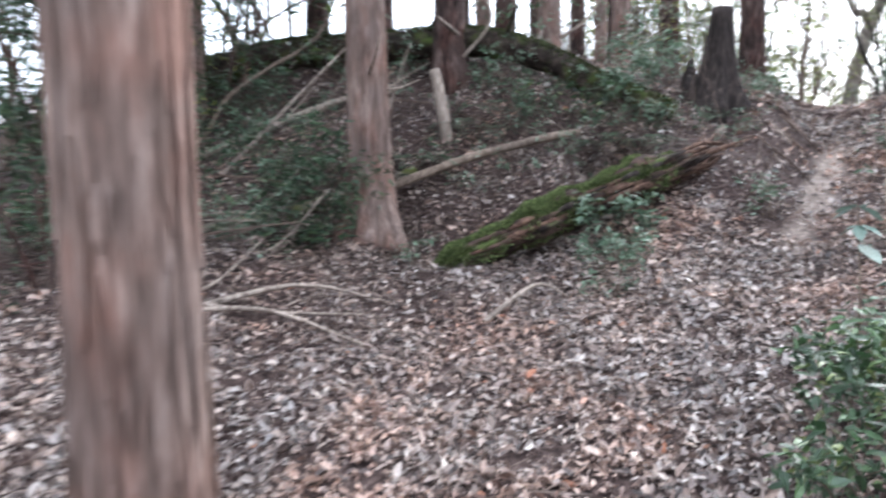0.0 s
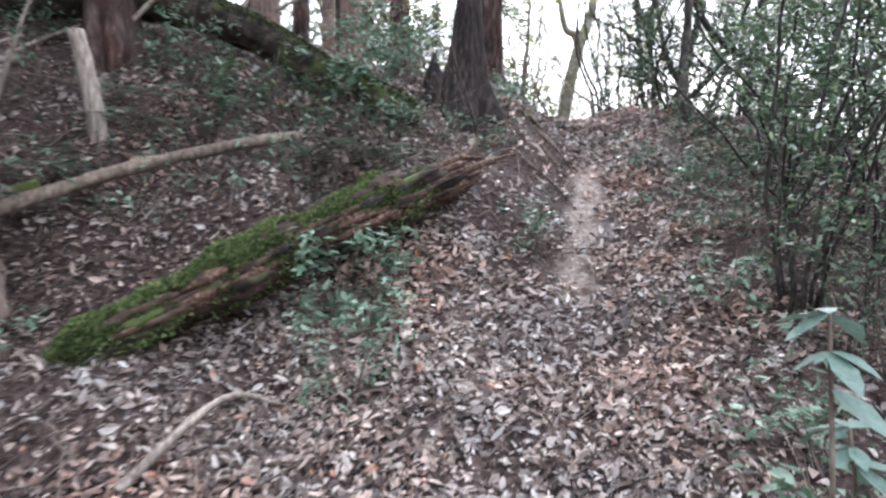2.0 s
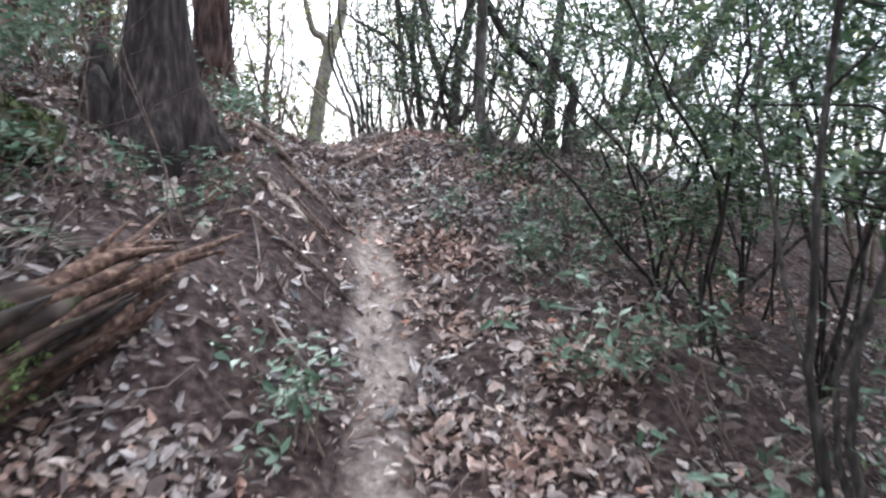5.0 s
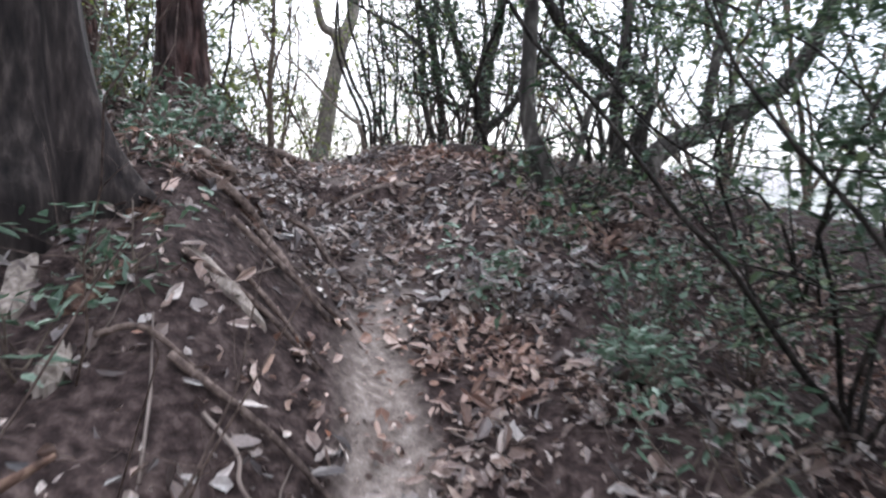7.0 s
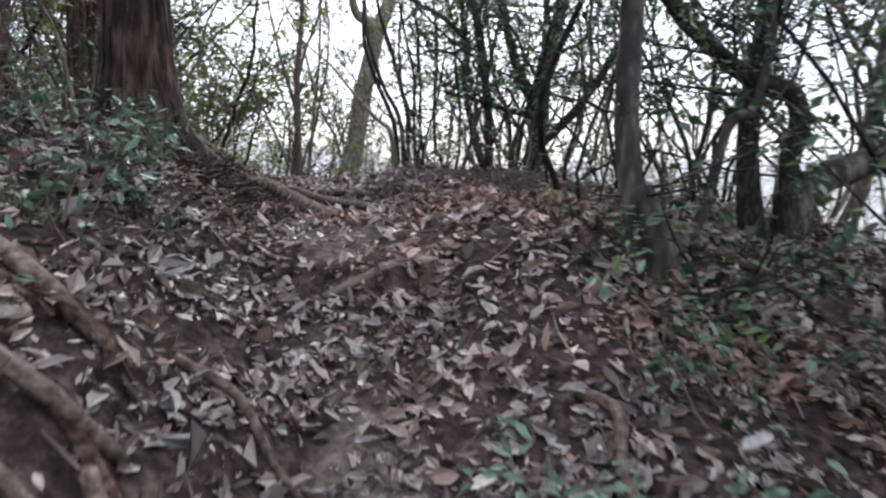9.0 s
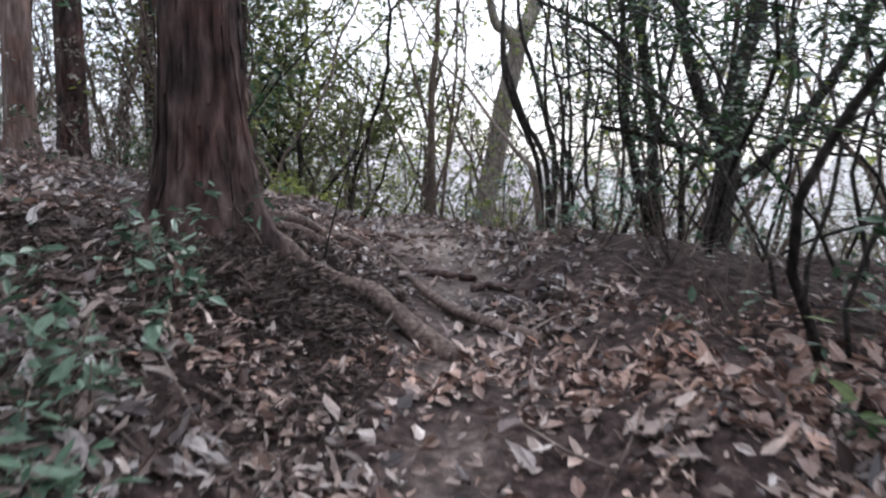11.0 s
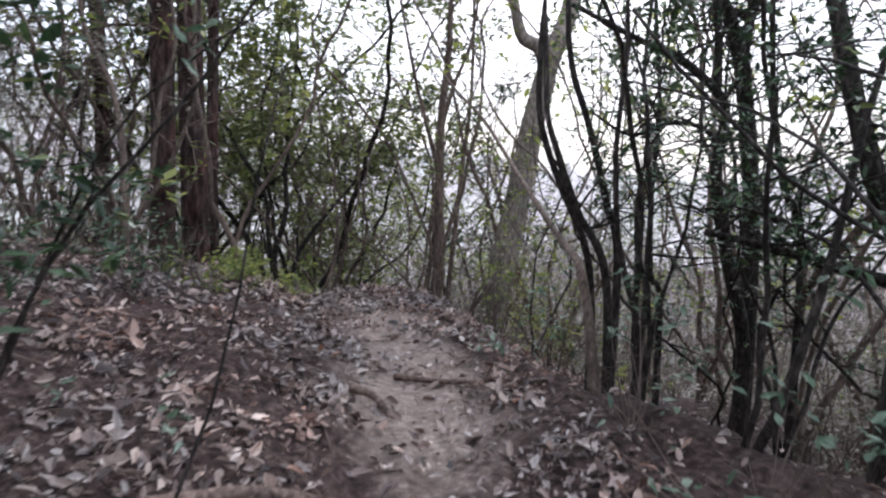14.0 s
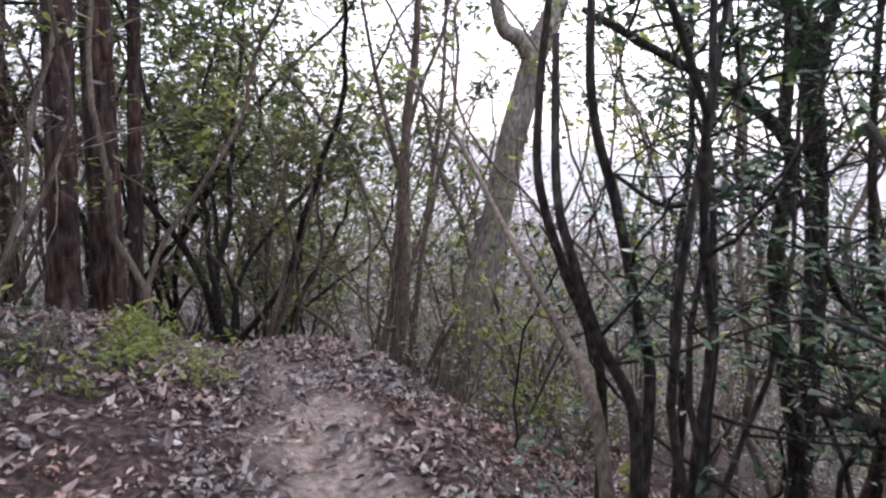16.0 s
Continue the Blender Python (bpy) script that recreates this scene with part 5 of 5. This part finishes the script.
def bare_wood():
    rng = np.random.RandomState(500)
    kinds = [(6.5, YELLOW, 520), (8.0, EVERGREEN, 1800), (7.0, YELLOW, 200), (8.5, YELLOW, 760), (6.0, HAZED_LEAF, 700), (7.5, YELLOW, 120), (7.0, EVERGREEN, 1600)]
    protos, brush = [], []
    for k, (h, lf, count) in enumerate(kinds):
        protos.append(shrub("bare_young_tree", 9.6 + 0.7 * k, 18.0 + 0.9 * (k % 3), "thin winter tree with crooked stems and scattered yellow-green leaves", 510 + k, h, 2 + k % 3, 0.16, 0.036, TWIG, lf, count, 15, 1.2,
                            0.105, 0.05, "bare young trees", "tree", 0.25, 0.34, 3, 0.06, tilt=(0.08, 0), margin=0.0, seg=0.3, thin=3))
    for k, (h, lf, count) in enumerate([(1.6, HAZED_LEAF, 500), (2.2, HAZED_LEAF, 400), (1.8, YELLOW, 600), (1.4, EVERGREEN, 600)]):
        brush.append(shrub("brushwood", 10.2 + 0.8 * k, 15.4 + 0.7 * k, "tangled brushwood of thin twigs on the slope", 540 + k, h, 8, 0.6, 0.008, TWIG, lf, count, 6, 0.6, 0.06, 0.03, "brushwood", "shrub", 0.1, 0.4, 1, 0.08, margin=0.0, seg=0.2, thin=3))
    n = 0
    while n < 46:
        x, y = rng.uniform(2, 21), rng.uniform(13, 33)
        s, d, _ = along([x], [y])
        if abs(d[0]) < 1.4 or (d[0] > 0 and d[0] < 2.2 and y < 16) or (x < 8.5 and y < 15) or abs((y - 8.7) - (x - 5.1) * 1.65) < 0.9 and y < 16:
            continue
        copy_thing(protos[(0, 2, 3, 4, 5, 2, 5)[rng.randint(7)]], pose(x, y, ground_z(x, y), rng.normal(0, 3), rng.normal(2, 4), rng.uniform(0, 360)))
        n += 1
    n = 0
    while n < 44:
        x, y = rng.uniform(3, 18), rng.uniform(9, 27)
        s, d, _ = along([x], [y])
        if -1.8 < d[0] < (1.6 if y > 16 else 3.5) or (d[0] > 0 and y < 15) or (y < 15.5 and d[0] > -4.5):
            continue
        copy_thing(brush[rng.randint(3)], pose(x, y, ground_z(x, y), 0, 0, rng.uniform(0, 360)))
        n += 1
    for x, y in [(10.8, 6.5), (11.5, 8.3), (12.5, 10.0), (11.2, 9.4), (13, 12), (11.8, 11.2), (10.6, 5.0), (9.4, 4.2), (8.6, 2.6), (12.4, 7.2), (11.0, 14.0), (12.0, 13.4), (9.0, 5.8), (10.0, 8.8)]:
        copy_thing(protos[(0, 2, 3, 4, 5)[rng.randint(5)]], pose(x, y, ground_z(x, y), 0, 0, rng.uniform(0, 360)))
    for x, y in [(5.4, 21.0), (8.6, 20.2), (6.0, 23.5), (8.8, 23.0), (7.0, 24.5), (9.6, 22.0), (3.0, 22.5), (6.9, 17.6)]:
        copy_thing(protos[(3, 2, 4, 0)[rng.randint(4)]], pose(x, y, ground_z(x, y), 0, rng.normal(2, 3), rng.uniform(0, 360)))
    for x, y in [(-5.0, 10.5), (-4.0, 12.2), (-5.6, 8.4), (-3.0, 11.2), (-6.2, 12.6), (-6.6, 10.0), (-5.0, 6.0), (-6.0, 7.2), (-6.8, 13.6), (-7.4, 11.4), (-3.6, 10.2), (-4.4, 8.8), (-2.9, 9.9), (-3.4, 8.9), (-2.5, 11.2), (-3.5, 12.2), (-4.6, 10.8)]:
        copy_thing(protos[(1, 6)[rng.randint(2)]], pose(x, y, ground_z(x, y), 0, 0, rng.uniform(0, 360)))
    n = 0
    while n < 11:
        x, y = rng.uniform(0.5, 9.0), rng.uniform(17.2, 28.0)
        d = along([x], [y])[1][0]
        if d < 1.6:
            continue
        copy_thing(protos[(2, 3, 5, 0, 4)[rng.randint(5)]], pose(x, y, ground_z(x, y), 0, rng.normal(2, 3), rng.uniform(0, 360)))
        n += 1
    # tall olive-leaved trees beyond the bend of the trail
    tall = [shrub("woodland_tree", x, y, "tall crooked tree with dark stems and olive-green leaves", 560 + k, h, 3, 0.14, 0.06, DARK_BARK, lf, count, 17, 1.5, 0.15, 0.075, "woodland trees", "tree", 0.42, 0.3, 3, 0.18, tilt=(0.05, 0), margin=0.0, seg=0.4, thin=3)
            for k, (x, y, h, lf, count) in enumerate([(8.6, 22.8, 9.0, OLIVE, 2700), (9.8, 25.0, 9.5, OLIVE, 2600), (6.9, 25.4, 10.0, OLIVE, 2400)])]
    for k, (x, y) in enumerate([(7.6, 28.0), (10.9, 27.4), (9.6, 23.4), (9.0, 29.8), (7.9, 25.2), (10.6, 25.6), (8.9, 26.6), (8.4, 21.8), (11.6, 28.0), (6.7, 24.6), (5.2, 22.4)]):
        copy_thing(tall[k % 3], pose(x, y, ground_z(x, y) + 0.0, 0, rng.normal(0, 3), rng.uniform(0, 360)))
    # brush with haze in its pale leaf colour, below the end of the walk
    n = 0
    while n < 34:
        x, y = rng.uniform(10.6, 16.5), rng.uniform(11.5, 22.0)
        copy_thing(brush[rng.randint(2)], pose(x, y, ground_z(x, y), 0, 0, rng.uniform(0, 360)))
        n += 1
    # added trees, never in view, closing the wood behind the start of the walk
    for k, (x, y) in enumerate([(-3.5, -2.5), (-2.0, -5.5), (2.6, -2.8), (3.8, -5.6), (0.8, -8.0), (-5.4, -0.6), (5.6, -1.6), (-4.6, -7.0), (6.4, -7.5)]):
        copy_thing(protos[(1, 0, 6, 3)[k % 4]], pose(x, y, ground_z(x, y), 0, 0, rng.uniform(0, 360)))
    low_brush = shrub("low_brush", -2.2, 7.9, "tangle of thin dead stems and sparse leaves on the bank", 550, 0.7, 9, 0.8, 0.005, ROOT_PALE, SPRIG, 90, 4, 0.35, 0.06, 0.026, "bank brush", "shrub", 0.2, 0.4, 1, 0.05, margin=0.0)
    for x, y in [(-1.4, 8.3), (-0.3, 8.2), (0.9, 7.9), (0.45, 7.75), (1.7, 7.5), (-2.8, 6.7), (-1.9, 7.2), (-3.2, 8.1), (-1.2, 7.6), (-3.6, 6.0), (-2.3, 5.7), (1.2, 7.3), (2.1, 7.5), (-0.4, 9.2), (1.0, 9.0), (2.9, 8.9), (3.6, 9.4), (4.0, 9.9), (-4.2, 7.4), (-1.5, 5.2), (-3.0, 4.6), (7.55, 11.2), (7.9, 12.1), (7.3, 10.3), (8.3, 13.3), (6.9, 9.6), (3.6, 3.9), (4.3, 4.6), (4.1, 5.1), (-0.9, 7.3), (0.2, 7.0), (0.8, 7.4), (-2.6, 7.3), (-1.6, 6.6), (0.7, 8.3), (1.6, 7.9), (2.3, 7.3), (-0.6, 7.9), (-3.6, 6.8), (-2.0, 8.4), (0.5, 6.9), (1.4, 6.9)]:
        copy_thing(low_brush, pose(x, y, ground_z(x, y), 0, 0, rng.uniform(0, 360)))
    # leafy growth along the ridge and behind the first cedars
    for x, y in [(-3.2, 7.0), (-3.6, 8.2), (-4.6, 6.6), (-4.4, 9.6)]:
        copy_thing(brush[2 + rng.randint(2)], pose(x, y, ground_z(x, y), 0, 0, rng.uniform(0, 360)))
        copy_thing(protos[(1, 6)[rng.randint(2)]], pose(x + rng.normal(0, 0.4), y + 0.5, ground_z(x, y + 0.5), 0, 0, rng.uniform(0, 360)))


bare_wood()


def far_woods():
    """Bare branches and foliage of the woods across the valley, coloured pale for haze."""
    rng = np.random.RandomState(600)
    n = 1500
    r, a = 24 + 46 * rng.uniform(0, 1, n) ** 1.3, radians(52) + rng.normal(0, 1.0, n)
    x, y = 4 + r * np.cos(a), 9 + r * np.sin(a)
    z = land(x, y)
    g = Geo()
    tips = []
    for k in range(n):
        h = rng.uniform(3, 11) * (1 - 0.4 * min(1, r[k] / 120))
        w = 0.05 + 0.0012 * r[k]
        lean_ = rng.normal(0, 0.6, 2)
        top_ = np.array([x[k] + lean_[0], y[k] + lean_[1], z[k] + h])
        g.tube([(x[k], y[k], z[k] - 0.3), top_], [w, w * 0.4], 4)
        for _ in range(6):
            q = rng.uniform(0.35, 0.9)
            p0 = np.array([x[k], y[k], z[k]]) * (1 - q) + top_ * q
            p1 = p0 + np.array([rng.normal(0, 1.1), rng.normal(0, 1.1), rng.uniform(0.6, 2.2)])
            g.tube([p0, p1], [w * 0.45, w * 0.15], 3 + 1)
            tips.append(p1)
    tagged(new("far_woods", g.mesh("far_woods", HAZED_TWIG)), "bare winter woods on the far valley side, coloured pale for haze", "woods", kind="stuff")
    tips = np.array(tips)
    m = 42000
    c = tips[rng.randint(0, len(tips), m)] + rng.normal(0, 0.9, (m, 3)) * (1, 1, 0.9)
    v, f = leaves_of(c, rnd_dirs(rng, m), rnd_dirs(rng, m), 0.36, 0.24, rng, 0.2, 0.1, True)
    tagged(new("haze_paled_foliage", mesh_of("haze_paled_foliage", v, f, HAZED_LEAF, False)), "olive and brown foliage of the far woods, coloured pale for haze", "foliage", kind="stuff")


far_woods()


def debris():
    """Small dead twigs strewn over the litter."""
    rng = np.random.RandomState(700)
    n = 1500
    x, y = np.r_[rng.uniform(-4, 11, n), rng.uniform(-3.6, 2.6, 1100)], np.r_[rng.uniform(0, 18, n), rng.uniform(4.4, 9, 1100)]
    s, d, _ = along(x, y)
    keep = (np.abs(d) < 6.0) & (np.abs(d) > 0.15)
    x, y = x[keep], y[keep]
    g = Geo()
    for a, b_ in zip(x, y):
        w, L = rng.uniform(0, 6.28), rng.uniform(0.08, 0.5)
        q = [(a + math.cos(w) * L * k, b_ + math.sin(w) * L * k + rng.normal(0, 0.02)) for k in (-0.5, 0.0, 0.5)]
        z = land([p[0] for p in q], [p[1] for p in q]) + 0.025
        r = rng.uniform(0.002, 0.007)
        g.tube([(p[0], p[1], h) for p, h in zip(q, z)], [r, r * 0.9, r * 0.5], 4)
    tagged(new("fallen_twigs", g.mesh("fallen_twigs", ROOT_PALE)), "small dead twigs strewn over the leaf litter", "twigs", kind="stuff")


debris()
for n, (x, y, h) in enumerate([(2.95, 6.95, 1.5), (3.15, 7.45, 1.6), (2.6, 7.3, 1.2), (3.3, 6.9, 0.9), (2.2, 7.9, 1.3), (3.9, 8.9, 1.4)]):
    shrub("dead_sapling", x, y, "thin leafless grey sapling on the bank", 710 + n, h, 3, 0.5, 0.005, ROOT, EVERGREEN, 0, 4, 0.4, category="sapling", wander=0.35, margin=0.3)


def valley_side():
    """Far valley side, painted pale for haze, with its uneven line of treetops."""
    rng = np.random.RandomState(800)
    k = 1440
    a = np.linspace(0, 2 * np.pi, k, endpoint=False)
    line = 6.2 + 0.8 * np.sin(5 * a + 1) + 0.7 * np.sin(11 * a + 2) + 8 * np.exp(-((a - radians(105)) / 0.5) ** 2) + rng.normal(0, 0.5, k) + 0.5 * np.sin(97 * a) + 0.4 * np.sin(211 * a)
    rows = []
    for q in (0.0, 0.35, 0.7, 1.0):
        rad = 92 - 20 * (1 - q)
        rows.append(np.c_[4 + rad * np.cos(a), 9 + rad * np.sin(a), -16 + (line + 16) * q])
    i, j = np.meshgrid(np.arange(3), np.arange(k), indexing="ij")
    f = np.stack([i * k + j, i * k + (j + 1) % k, (i + 1) * k + (j + 1) % k, (i + 1) * k + j], -1).reshape(-1, 4)
    m, n, l, sh = shader("far_woods_haze_glow", 1.0, 0.0)
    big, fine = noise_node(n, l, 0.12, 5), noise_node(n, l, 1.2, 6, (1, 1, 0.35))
    # Light greys stand for the haze in front of the hillside.
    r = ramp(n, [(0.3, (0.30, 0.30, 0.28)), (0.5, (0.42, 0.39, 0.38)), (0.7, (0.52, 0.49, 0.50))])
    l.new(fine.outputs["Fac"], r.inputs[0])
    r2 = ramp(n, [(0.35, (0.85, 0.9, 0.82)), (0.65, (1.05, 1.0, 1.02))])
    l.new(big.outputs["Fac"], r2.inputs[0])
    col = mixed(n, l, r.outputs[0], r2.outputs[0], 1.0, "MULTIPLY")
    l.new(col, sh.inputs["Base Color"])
    # Not a lamp: a faint glow added for the brightness of the haze.
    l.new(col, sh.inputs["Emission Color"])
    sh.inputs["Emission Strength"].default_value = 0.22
    tagged(new("backdrop", mesh_of("backdrop", np.concatenate(rows), f, m)), "wooded hillside across the valley, painted pale and faintly glowing for haze", "hillside", kind="structure")


valley_side()


def needle_litter():
    """Shed reddish-brown cedar needles and fibres at the feet of the cedars."""
    rng = np.random.RandomState(820)
    places = []
    for x, y, n, spread_ in ((5.2, 10.75, 14000, 0.6), (4.6, 10.3, 5000, 0.7), (-0.7, 6.4, 5000, 0.6), (-1.6, 5.2, 4000, 0.9)):
        places.append(np.c_[rng.normal(x, spread_, n), rng.normal(y, spread_, n)])
    xy = np.concatenate(places)
    xy = xy[along(xy[:, 0], xy[:, 1])[1] > 0.3]
    n = len(xy)
    c = np.c_[xy, land(xy[:, 0], xy[:, 1]) + rng.uniform(0.004, 0.04, n)]
    a = rng.uniform(0, 6.283, n)
    ways = np.c_[np.cos(a), np.sin(a), rng.normal(0, 0.25, n)]
    v, f = leaves_of(c, ways, np.tile((0.0, 0, 1), (n, 1)) + rng.normal(0, 0.3, (n, 3)), 0.075, 0.007, rng, 0.3, 0.3, True)
    m = leafy("shed_needles", [(0, (0.02, 0.014, 0.012)), (0.6, (0.06, 0.042, 0.036)), (1, (0.14, 0.1, 0.085))], 0.8, 0.15, 0.05)
    tagged(new("needle_litter", mesh_of("needle_litter", v, f, m, False)), "shed reddish-brown cedar needles matted around the trunks", "needles", kind="stuff")


needle_litter()
